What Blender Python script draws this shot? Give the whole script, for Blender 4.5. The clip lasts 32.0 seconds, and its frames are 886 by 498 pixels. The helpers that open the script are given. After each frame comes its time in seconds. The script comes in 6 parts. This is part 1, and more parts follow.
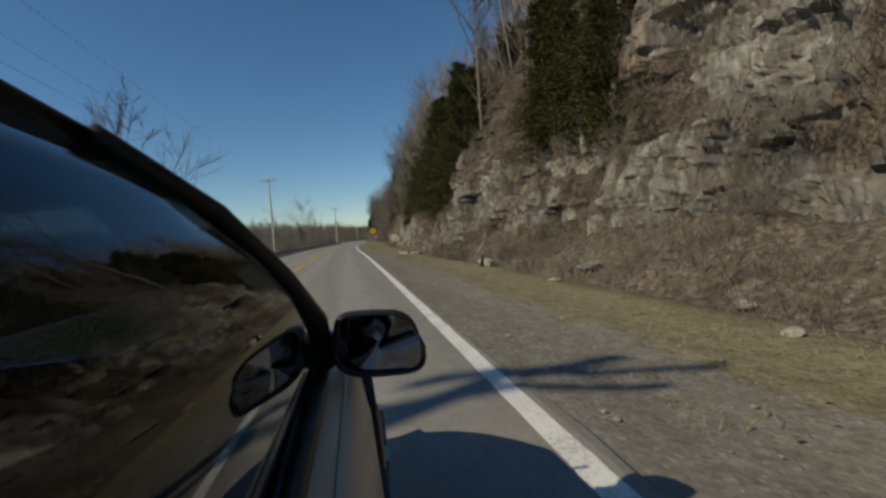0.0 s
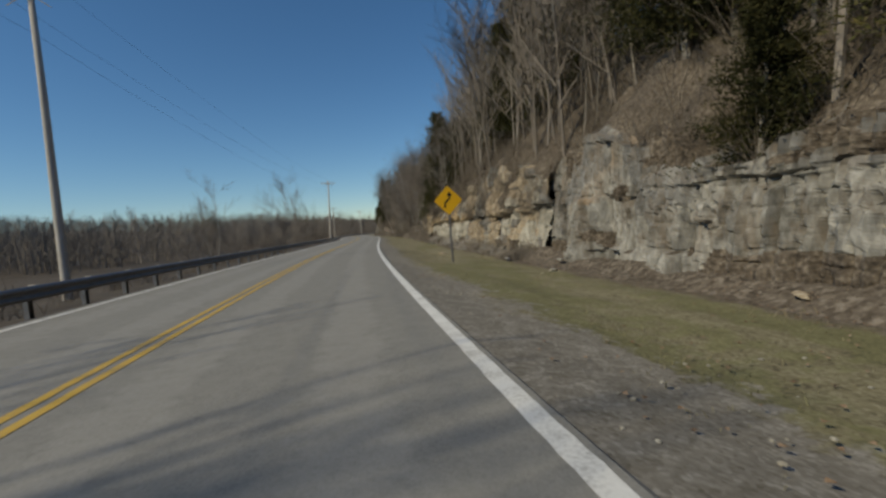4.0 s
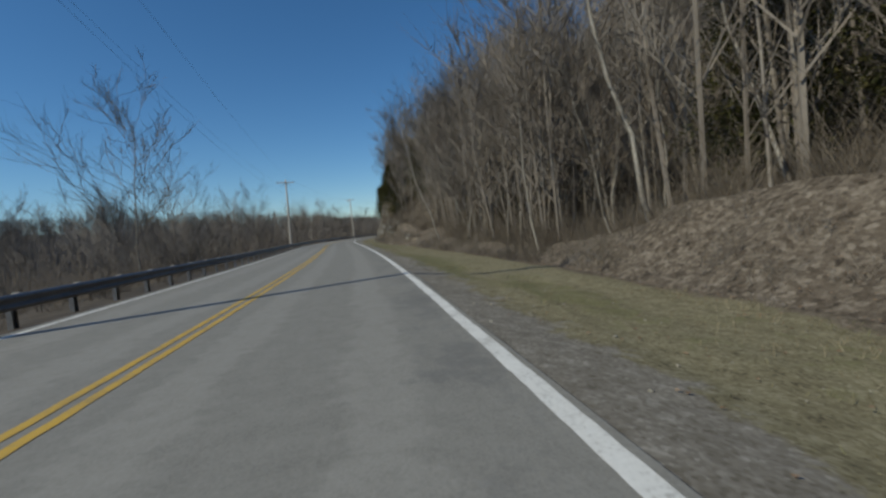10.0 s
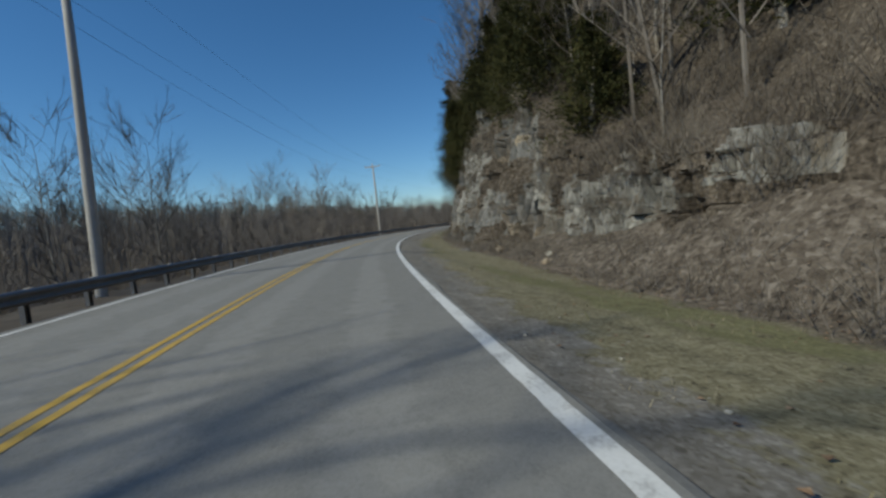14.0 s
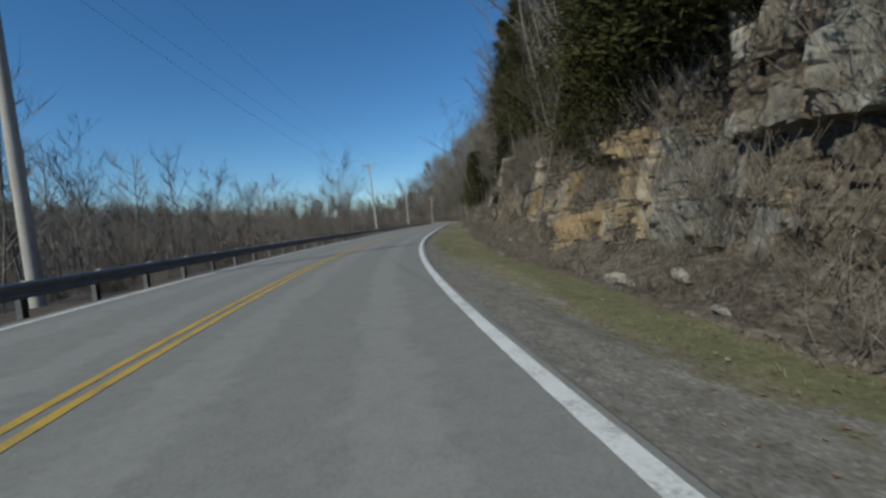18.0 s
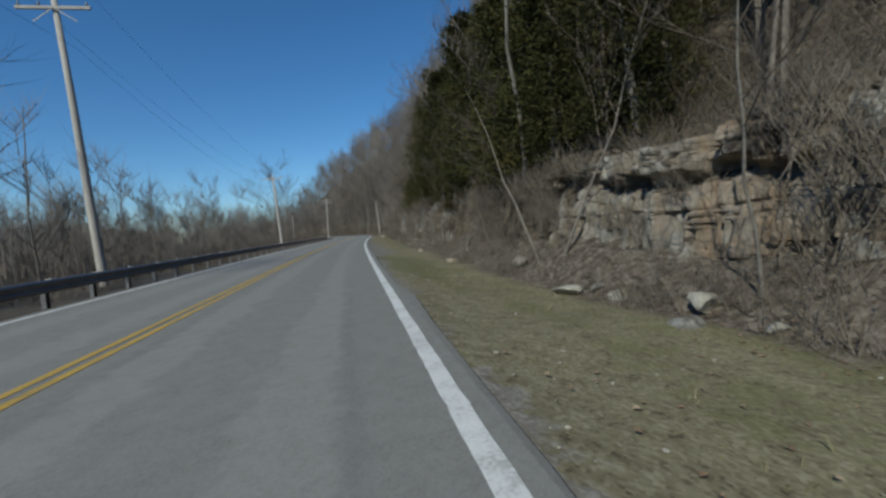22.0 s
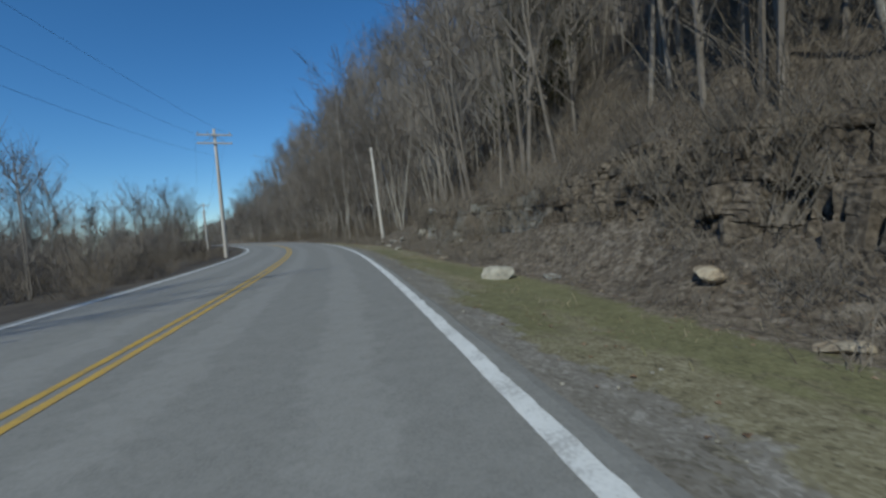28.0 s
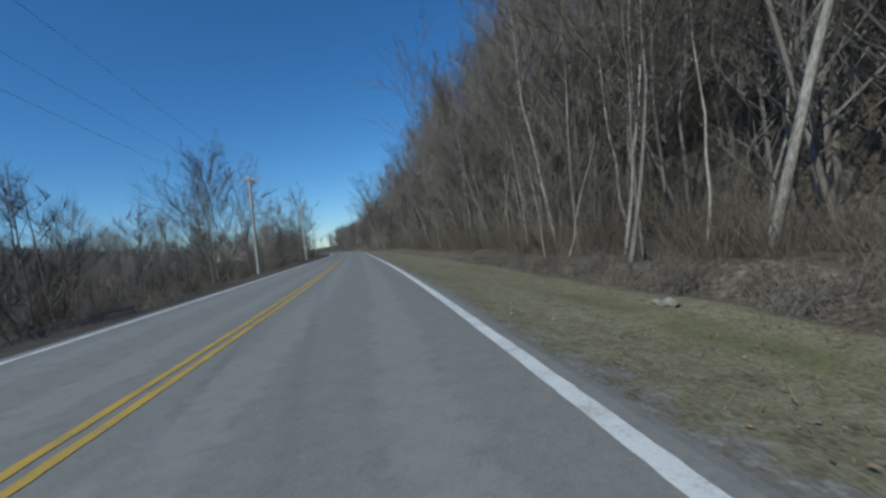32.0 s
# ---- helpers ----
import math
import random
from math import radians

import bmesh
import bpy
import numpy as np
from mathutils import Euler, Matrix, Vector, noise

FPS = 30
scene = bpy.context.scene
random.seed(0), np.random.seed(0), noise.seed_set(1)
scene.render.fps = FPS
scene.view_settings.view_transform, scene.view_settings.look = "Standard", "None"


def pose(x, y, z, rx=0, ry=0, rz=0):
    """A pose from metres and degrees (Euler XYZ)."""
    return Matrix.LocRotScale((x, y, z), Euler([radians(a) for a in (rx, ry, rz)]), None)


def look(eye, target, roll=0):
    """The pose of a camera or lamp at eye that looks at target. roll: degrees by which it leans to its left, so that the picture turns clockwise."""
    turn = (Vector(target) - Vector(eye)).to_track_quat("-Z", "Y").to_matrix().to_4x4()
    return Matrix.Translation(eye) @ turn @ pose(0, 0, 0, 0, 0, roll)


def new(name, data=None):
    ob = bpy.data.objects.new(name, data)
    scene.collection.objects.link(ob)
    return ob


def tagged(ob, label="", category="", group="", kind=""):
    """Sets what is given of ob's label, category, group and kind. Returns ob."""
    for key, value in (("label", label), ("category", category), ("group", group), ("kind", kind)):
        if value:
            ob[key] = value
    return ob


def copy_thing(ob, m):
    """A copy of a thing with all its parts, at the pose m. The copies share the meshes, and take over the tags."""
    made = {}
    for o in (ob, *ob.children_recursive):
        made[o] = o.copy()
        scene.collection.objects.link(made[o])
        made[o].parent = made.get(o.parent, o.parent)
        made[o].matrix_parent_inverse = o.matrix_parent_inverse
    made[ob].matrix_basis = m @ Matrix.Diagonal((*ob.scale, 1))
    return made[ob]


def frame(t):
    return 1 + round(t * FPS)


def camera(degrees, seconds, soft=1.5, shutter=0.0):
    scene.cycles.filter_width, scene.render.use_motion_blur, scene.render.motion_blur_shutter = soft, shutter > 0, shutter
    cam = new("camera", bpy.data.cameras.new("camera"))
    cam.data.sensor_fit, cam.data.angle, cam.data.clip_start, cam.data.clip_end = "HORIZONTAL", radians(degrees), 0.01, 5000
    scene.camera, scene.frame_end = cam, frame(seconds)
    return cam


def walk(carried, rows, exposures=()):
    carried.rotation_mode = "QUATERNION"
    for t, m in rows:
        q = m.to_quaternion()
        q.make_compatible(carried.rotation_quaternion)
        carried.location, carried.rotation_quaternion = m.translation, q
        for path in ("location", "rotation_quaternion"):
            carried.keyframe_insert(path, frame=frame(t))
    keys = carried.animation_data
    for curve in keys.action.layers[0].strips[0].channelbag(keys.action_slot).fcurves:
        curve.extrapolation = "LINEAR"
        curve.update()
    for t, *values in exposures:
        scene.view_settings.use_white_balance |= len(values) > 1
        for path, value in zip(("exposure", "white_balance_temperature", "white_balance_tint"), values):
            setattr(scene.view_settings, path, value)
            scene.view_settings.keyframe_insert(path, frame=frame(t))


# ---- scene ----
# One unit of the plan is the distance s along the white edge line, and lat, metres to the right of it.
cam = camera(91.6, 32.0, soft=2.7, shutter=0.03)
# path begin
ROWS = [
    (0.0, -0.91, 0.00, 1.087, 87.56, 5.35, -12.06),
    (0.5, -0.84, 6.32, 1.087, 87.05, 5.36, -11.80),
    (1.0, -0.79, 12.61, 1.087, 86.54, 5.37, -11.48),
    (1.5, -0.83, 18.88, 1.087, 86.56, 5.41, -11.20),
    (2.0, -0.88, 25.11, 1.087, 86.59, 5.45, -10.96),
    (2.5, -1.01, 31.32, 1.087, 86.70, 4.98, -10.71),
    (3.0, -1.15, 37.50, 1.087, 86.81, 4.51, -10.53),
    (3.5, -1.23, 43.64, 1.087, 86.81, 4.76, -11.13),
    (4.0, -1.29, 49.73, 1.087, 86.82, 5.01, -11.92),
    (4.5, -1.29, 55.76, 1.087, 86.82, 5.26, -12.90),
    (5.0, -1.23, 61.74, 1.087, 86.82, 5.51, -13.98),
    (5.5, -1.09, 67.65, 1.087, 86.83, 5.77, -15.15),
    (6.0, -0.87, 73.50, 1.087, 86.93, 5.05, -14.72),
    (6.5, -0.62, 79.38, 1.087, 86.98, 5.04, -14.34),
    (7.0, -0.31, 85.35, 1.087, 87.04, 5.03, -13.77),
    (7.5, 0.07, 91.41, 1.087, 87.15, 4.74, -14.24),
    (8.0, 0.47, 97.57, 1.087, 87.25, 4.44, -14.46),
    (8.5, 0.91, 103.80, 1.087, 87.00, 4.85, -14.19),
    (9.0, 1.31, 110.08, 1.087, 86.75, 5.26, -13.65),
    (9.5, 1.64, 116.42, 1.087, 86.80, 5.39, -12.91),
    (10.0, 1.89, 122.82, 1.087, 86.85, 5.53, -12.10),
    (10.5, 2.09, 129.28, 1.087, 86.68, 5.68, -11.65),
    (11.0, 2.20, 135.75, 1.087, 86.52, 5.83, -11.20),
    (11.5, 2.23, 142.21, 1.087, 86.69, 5.60, -10.30),
    (12.0, 2.18, 148.66, 1.087, 86.86, 5.36, -9.47),
    (12.5, 2.02, 155.08, 1.087, 86.49, 5.54, -8.97),
    (13.0, 1.82, 161.49, 1.087, 86.11, 5.72, -8.63),
    (13.5, 1.59, 167.89, 1.087, 86.18, 5.72, -8.84),
    (14.0, 1.38, 174.28, 1.087, 86.25, 5.71, -9.46),
    (14.5, 1.25, 180.65, 1.087, 86.32, 5.71, -10.49),
    (15.0, 1.24, 187.02, 1.087, 86.39, 5.70, -12.01),
    (15.5, 1.40, 193.38, 1.087, 86.46, 5.69, -14.06),
    (16.0, 1.81, 199.72, 1.087, 86.37, 4.90, -16.48),
    (16.5, 2.52, 206.03, 1.087, 86.40, 4.56, -18.95),
    (17.0, 3.54, 212.28, 1.087, 86.43, 4.22, -21.73),
    (17.5, 4.86, 218.45, 1.087, 86.24, 4.47, -25.01),
    (18.0, 6.54, 224.53, 1.087, 86.05, 4.72, -28.30),
    (18.5, 8.57, 230.48, 1.087, 86.09, 4.95, -31.57),
    (19.0, 10.92, 236.29, 1.087, 86.13, 5.18, -34.70),
    (19.5, 13.58, 241.93, 1.087, 85.94, 5.61, -37.54),
    (20.0, 16.41, 247.38, 1.087, 85.74, 6.03, -39.76),
    (20.5, 19.37, 252.67, 1.087, 86.00, 5.70, -41.09),
    (21.0, 22.37, 257.82, 1.087, 86.25, 5.38, -41.94),
    (21.5, 25.41, 262.86, 1.087, 86.47, 5.11, -42.06),
    (22.0, 28.42, 267.83, 1.087, 86.68, 4.84, -41.85),
    (22.5, 31.28, 272.78, 1.087, 86.48, 4.80, -41.76),
    (23.0, 34.12, 277.67, 1.087, 86.29, 4.76, -41.72),
    (23.5, 36.91, 282.49, 1.087, 86.37, 4.69, -42.18),
    (24.0, 39.67, 287.24, 1.087, 86.46, 4.62, -42.73),
    (24.5, 42.51, 292.02, 1.087, 86.64, 4.97, -42.66),
    (25.0, 45.49, 296.94, 1.087, 86.82, 5.31, -42.72),
    (25.5, 48.55, 302.04, 1.087, 86.41, 5.42, -43.50),
    (26.0, 51.77, 307.27, 1.087, 85.99, 5.53, -44.27),
    (26.5, 55.19, 312.61, 1.087, 86.06, 5.51, -44.93),
    (27.0, 58.75, 318.08, 1.087, 86.13, 5.49, -45.35),
    (27.5, 62.41, 323.71, 1.087, 86.21, 5.47, -45.43),
    (28.0, 66.16, 329.52, 1.087, 86.28, 5.45, -45.14),
    (28.5, 69.92, 335.53, 1.087, 86.35, 5.43, -44.38),
    (29.0, 73.62, 341.80, 1.087, 86.63, 5.50, -42.43),
    (29.5, 77.19, 348.16, 1.087, 87.11, 6.01, -40.20),
    (30.0, 80.46, 354.50, 1.087, 87.60, 6.52, -37.76),
    (30.5, 83.48, 360.78, 1.087, 87.58, 5.84, -36.18),
    (31.0, 86.20, 367.02, 1.087, 87.55, 5.17, -34.77),
    (31.5, 88.52, 373.26, 1.087, 88.01, 5.87, -31.17),
    (32.0, 90.61, 379.42, 1.087, 88.48, 6.56, -27.84),
]
BEND = [0.15, 0.65, 0.03, -1.67, -2.46, -0.70, 1.51, 2.04, 1.91, 0.67, -2.51, -6.69, -9.17, -8.90, -3.93, 0.04, -0.51, -1.65, -1.34, 1.07, 4.01, 5.45, 4.37, 1.68, 0.37, -0.10, 0.06, 0.58, 1.21]
BEND_STEP = 18.0
# path end
walk(cam, [(t, pose(*row)) for t, *row in ROWS],
     [(0, 0.0, 7800, 7), (7, 0.0, 6980, 6), (13, 0.0, 6450, 3), (20, 0.0, 6220, 3), (26, 0.0, 6000, 2), (32, 0.0, 5680, 2)])

# ---------------------------------------------------------------- light
world = bpy.data.worlds.new("world")
scene.world = world
world.use_nodes = True
SUN_EL, SUN_AZ = 37.5, 248.0          # degrees; azimuth clockwise from +y
sky = world.node_tree.nodes.new("ShaderNodeTexSky")
sky.sky_type = "NISHITA"
sky.sun_disc = False
sky.sun_elevation = radians(SUN_EL)
sky.sun_rotation = radians(SUN_AZ)
sky.altitude = 300
sky.air_density = 1.0
sky.dust_density = 0.0
sky.ozone_density = 6.0
bg = world.node_tree.nodes["Background"]
bg.inputs[1].default_value = 0.10
deep = world.node_tree.nodes.new("ShaderNodeHueSaturation")
deep.inputs["Saturation"].default_value = 1.14
world.node_tree.links.new(sky.outputs[0], deep.inputs["Color"])
world.node_tree.links.new(deep.outputs[0], bg.inputs[0])
sun = new("sun", bpy.data.lights.new("sun", "SUN"))
sun.data.energy = 3.3
sun.data.angle = radians(0.55)
sun.data.color = (1.0, 0.92, 0.76)
sun_from = Vector((math.sin(radians(SUN_AZ)) * math.cos(radians(SUN_EL)),
                   math.cos(radians(SUN_AZ)) * math.cos(radians(SUN_EL)), math.sin(radians(SUN_EL))))
sun.matrix_basis = look(sun_from * 200, (0, 0, 0))


# ---------------------------------------------------------------- number helpers
def hash01(*k):
    """Random numbers in 0..1 from whole-number arrays."""
    h = np.zeros(np.broadcast(*k).shape, dtype=np.uint64) + np.uint64(1469598103)
    for i, a in enumerate(k):
        h = (h ^ (np.asarray(a).astype(np.int64).astype(np.uint64) * np.uint64(2654435761 + 97 * i))) * np.uint64(1099511628211)
        h ^= h >> np.uint64(29)
    h *= np.uint64(0x9E3779B97F4A7C15)
    h ^= h >> np.uint64(32)
    return (h & np.uint64(0xFFFFFF)).astype(float) / 0xFFFFFF


def vnoise(u, v, seed=0):
    u, v = np.broadcast_arrays(np.asarray(u, float), np.asarray(v, float))
    a, b = np.floor(u), np.floor(v)
    x, y = u - a, v - b
    x, y = x * x * (3 - 2 * x), y * y * (3 - 2 * y)
    g = lambda i, j: hash01(a + i, b + j, np.full(a.shape, seed))
    return (g(0, 0) * (1 - x) + g(1, 0) * x) * (1 - y) + (g(0, 1) * (1 - x) + g(1, 1) * x) * y - 0.5


def fbm(u, v, seed=0, octaves=4):
    return sum(vnoise(u * 2 ** i, v * 2 ** i, seed + i) * 0.5 ** i for i in range(octaves))


def smooth(x):
    x = np.clip(x, 0, 1)
    return x * x * (3 - 2 * x)


# ---------------------------------------------------------------- the plan of the road
S = np.arange(-90.0, 700.0, 1.0)
bend = np.interp(S, np.arange(len(BEND)) * BEND_STEP, BEND) / 1000
bend[S < 0] = BEND[0] / 1000
bend[S > BEND_STEP * (len(BEND) - 1)] = 0
bend = bend + 0.001 * smooth((S - 465) / 45)
HEAD = np.cumsum(bend)
HEAD -= np.interp(0, S, HEAD)
CX, CY = np.cumsum(-np.sin(HEAD)), np.cumsum(np.cos(HEAD))
CX -= np.interp(0, S, CX)
CY -= np.interp(0, S, CY)


def plan(s, lat):
    h = np.interp(s, S, HEAD)
    return np.interp(s, S, CX) + lat * np.cos(h), np.interp(s, S, CY) + lat * np.sin(h)


def knots(s, *pairs):
    return np.interp(s, [p[0] for p in pairs], [p[1] for p in pairs])


def toe(s):
    return knots(s, *TOE) + 0.5 * fbm(np.asarray(s) / 9, 0, 5, 3)


def talus_h(s):
    return knots(s, *TALUS_H) * (1 + 0.5 * fbm(np.asarray(s) / 6, 3, 6, 3))


def talus_w(s):
    return 0.5 + 1.1 * knots(s, *TALUS_H)


def face_h(s):
    return np.maximum(knots(s, *FACE_H) * (1 + 0.5 * fbm(np.asarray(s) / 7, 9, 7, 3) + 0.3 * fbm(np.asarray(s) / 1.9, 4, 8, 2)), 0)


TOE = [(-90, 4.9), (6, 4.9), (16, 4.5), (25, 4.5), (30, 4.8), (38, 5.0), (44, 5.2), (52, 5.4), (66, 5.5), (80, 5.4), (101, 5.3), (115, 4.9), (130, 5.2), (152, 5.0), (167, 4.2), (190, 3.6), (205, 3.4), (230, 3.2), (242, 3.6), (255, 3.4), (266, 4.4), (278, 4.0), (289, 3.5), (306, 3.7), (325, 3.7), (364, 3.1),
       (379, 4.0), (394, 4.4), (410, 4.6), (440, 5.5), (700, 6)]
TALUS_H = [(-90, 1.9), (8, 1.9), (20, 1.4), (25, 0.9), (29, 0.3), (40, 0.25), (62, 0.3), (76, 0.6), (96, 0.5), (106, 0.6), (111, 1.1), (116, 2.0), (122, 2.3), (132, 1.4), (139, 0.25), (153, 0.25), (160, 1.4), (172, 1.6), (186, 1.1), (192, 0.7), (220, 0.6),
           (230, 0.7), (240, 0.8), (252, 1.1), (260, 0.8), (282, 0.7), (290, 0.9), (297, 0.9), (301, 0.5), (313, 0.5), (319, 0.8), (330, 0.8), (356, 1.0), (361, 0.55), (370, 0.55), (375, 1.2), (379, 1.5), (386, 0.3), (700, 0.15)]
FACE_H = [(-90, 7.0), (8, 7.0), (23, 6.4), (25.5, 5.0), (27.5, 2.4), (32, 2.3), (34, 3.0), (36, 2.6), (41, 2.8), (62, 3.1), (68, 3.4), (72, 4.2), (80, 4.4), (84, 3.4), (92, 3.3), (98, 2.9), (106, 2.7), (110, 1.3), (114, 0), (168, 0), (178, 0.5), (186, 2.6), (191, 6.0), (214, 5.4), (219, 4.0), (223, 3.7), (231, 3.1), (236, 2.3), (241, 2.3), (247, 3.6), (252, 3.8), (258, 3.6),
          (262, 2.4), (275, 2.0), (297, 2.0), (302, 2.3), (308, 2.6), (311, 3.2), (313, 4.2), (317, 3.8), (320, 2.4), (330, 2.2), (354, 1.4), (361, 1.4), (371, 1.3), (376, 0.6), (380, 0), (700, 0)]
SLOPE = [(-90, 0.95), (120, 0.9), (135, 0.6), (150, 0.6), (170, 0.85), (220, 0.95), (370, 0.9), (400, 1.2), (440, 1.5), (590, 1.4), (650, 0.35), (700, 0.2)]
SETBACK = [(-90, 1.2), (122, 1.2), (136, 5), (152, 5), (166, 1.2), (372, 1.2), (386, 6), (430, 5), (520, 5), (700, 6)]
FALL = 0.12                          # how much the verge falls for each metre away from the road


def hill(s, lat):
    """Height of the wooded slope behind the rock."""
    d = lat - toe(s) - talus_w(s) - knots(s, *SETBACK)
    rise = knots(s, *SLOPE) * 62 * (1 - np.exp(-np.maximum(d, 0) / 62))
    return talus_h(s) + face_h(s) - FALL * toe(s) + rise + 0.5 * fbm(s / 5, lat / 5, 31, 3) * smooth(d / 3)


def left_side(s, lat):
    d = -lat - 8.0
    z = -0.15 - 1.8 * smooth(d / 14) + 0.5 * fbm(s / 7, lat / 7, 41, 3) * smooth(d / 4)
    far = 5 * smooth((-lat - 60) / 60) + 11 * smooth((-lat - 105) / 90) + 22 * smooth((-lat - 210) / 350)
    return z + far


def ground_z(s, lat):
    s, lat = np.asarray(s, float), np.asarray(lat, float)
    return np.where(lat > 0, np.where(lat > toe(s), hill(s, lat), 0), np.where(lat < -8, left_side(s, lat), 0))


# ---------------------------------------------------------------- mesh helpers
def mesh_of(name, verts, faces, mats, shade=True, index=None):
    """A mesh from arrays: verts n x 3, faces m x 3 or m x 4."""
    verts, faces = np.asarray(verts, np.float32), np.asarray(faces, np.int32)
    me = bpy.data.meshes.new(name)
    n, k = faces.shape
    me.vertices.add(len(verts))
    me.vertices.foreach_set("co", verts.ravel())
    me.loops.add(n * k)
    me.loops.foreach_set("vertex_index", faces.ravel())
    me.polygons.add(n)
    me.polygons.foreach_set("loop_start", np.arange(0, n * k, k, dtype=np.int32))
    me.polygons.foreach_set("loop_total", np.full(n, k, dtype=np.int32))
    me.polygons.foreach_set("use_smooth", np.full(n, shade))
    for m in mats if isinstance(mats, (list, tuple)) else [mats]:
        me.materials.append(m)
    if index is not None:
        me.polygons.foreach_set("material_index", np.asarray(index, np.int32))
    me.update(calc_edges=True)
    return me


def grid_faces(n, m):
    i = np.arange(n - 1)[:, None] * m + np.arange(m - 1)[None, :]
    return np.stack([i, i + m, i + m + 1, i + 1], -1).reshape(-1, 4)


def sheet(name, s, lat, z, mat, shade=True, index=None):
    """A strip along the road: s and lat and z are n x m arrays."""
    x, y = plan(s, lat)
    return mesh_of(name, np.stack([x, y, z], -1).reshape(-1, 3), grid_faces(*s.shape), mat, shade, index)


def child(name, data, parent, label="", m=None):
    ob = new(name, data)
    ob.parent = parent
    if m is not None:
        ob.matrix_basis = m
    if label:
        ob["label"] = label
    return ob


def part(name, bm, material, parent, label=""):
    me = bpy.data.meshes.new(name)
    bm.to_mesh(me)
    bm.free()
    me.materials.append(material)
    return child(name, me, parent, label)


def stand(s, lat, up=0.0, turn=0.0):
    """A pose on the plan; turn is relative to the road's direction."""
    x, y = plan(s, lat)
    return pose(float(x), float(y), float(up), 0, 0, math.degrees(float(np.interp(s, S, HEAD))) + turn)


def tube(pts, radii, sides):
    """Vertices and triangles of a tapered tube."""
    pts = [Vector(p) for p in pts]
    v, f = [], []
    for i, p in enumerate(pts):
        d = (pts[min(i + 1, len(pts) - 1)] - pts[max(i - 1, 0)]).normalized()
        a = d.orthogonal().normalized()
        b = d.cross(a)
        for k in range(sides):
            t = 2 * math.pi * k / sides
            v.append(p + (a * math.cos(t) + b * math.sin(t)) * radii[i])
    for i in range(len(pts) - 1):
        for k in range(sides):
            a, b = i * sides + k, i * sides + (k + 1) % sides
            f += [(a, b, b + sides), (a, b + sides, a + sides)]
    return v, f


class Soup:
    def __init__(self):
        self.v, self.f = [], []

    def add(self, vf):
        o = len(self.v)
        self.v += [tuple(p) for p in vf[0]]
        self.f += [tuple(i + o for i in t) for t in vf[1]]

    def arrays(self):
        return np.array(self.v), np.array(self.f)


def scatter(v, f, pos, size, turn, tilt=None, lean=None):
    """Many copies of one small mesh as one array mesh."""
    n = len(pos)
    c, s = np.cos(turn)[:, None], np.sin(turn)[:, None]
    x = v[None, :, 0] * size[:, None]
    y = v[None, :, 1] * size[:, None]
    z = v[None, :, 2] * size[:, None]
    X, Y = x * c - y * s, x * s + y * c
    if tilt is not None:
        X = X + z * (tilt * np.cos(lean))[:, None]
        Y = Y + z * (tilt * np.sin(lean))[:, None]
    out = np.stack([X + pos[:, 0:1], Y + pos[:, 1:2], z + pos[:, 2:3]], -1).reshape(-1, 3)
    fs = (f[None] + (np.arange(n) * len(v))[:, None, None]).reshape(-1, f.shape[1])
    return out, fs


def join(parts):
    vs, fs, o = [], [], 0
    for v, f in parts:
        vs.append(v)
        fs.append(f + o)
        o += len(v)
    return np.concatenate(vs), np.concatenate(fs)


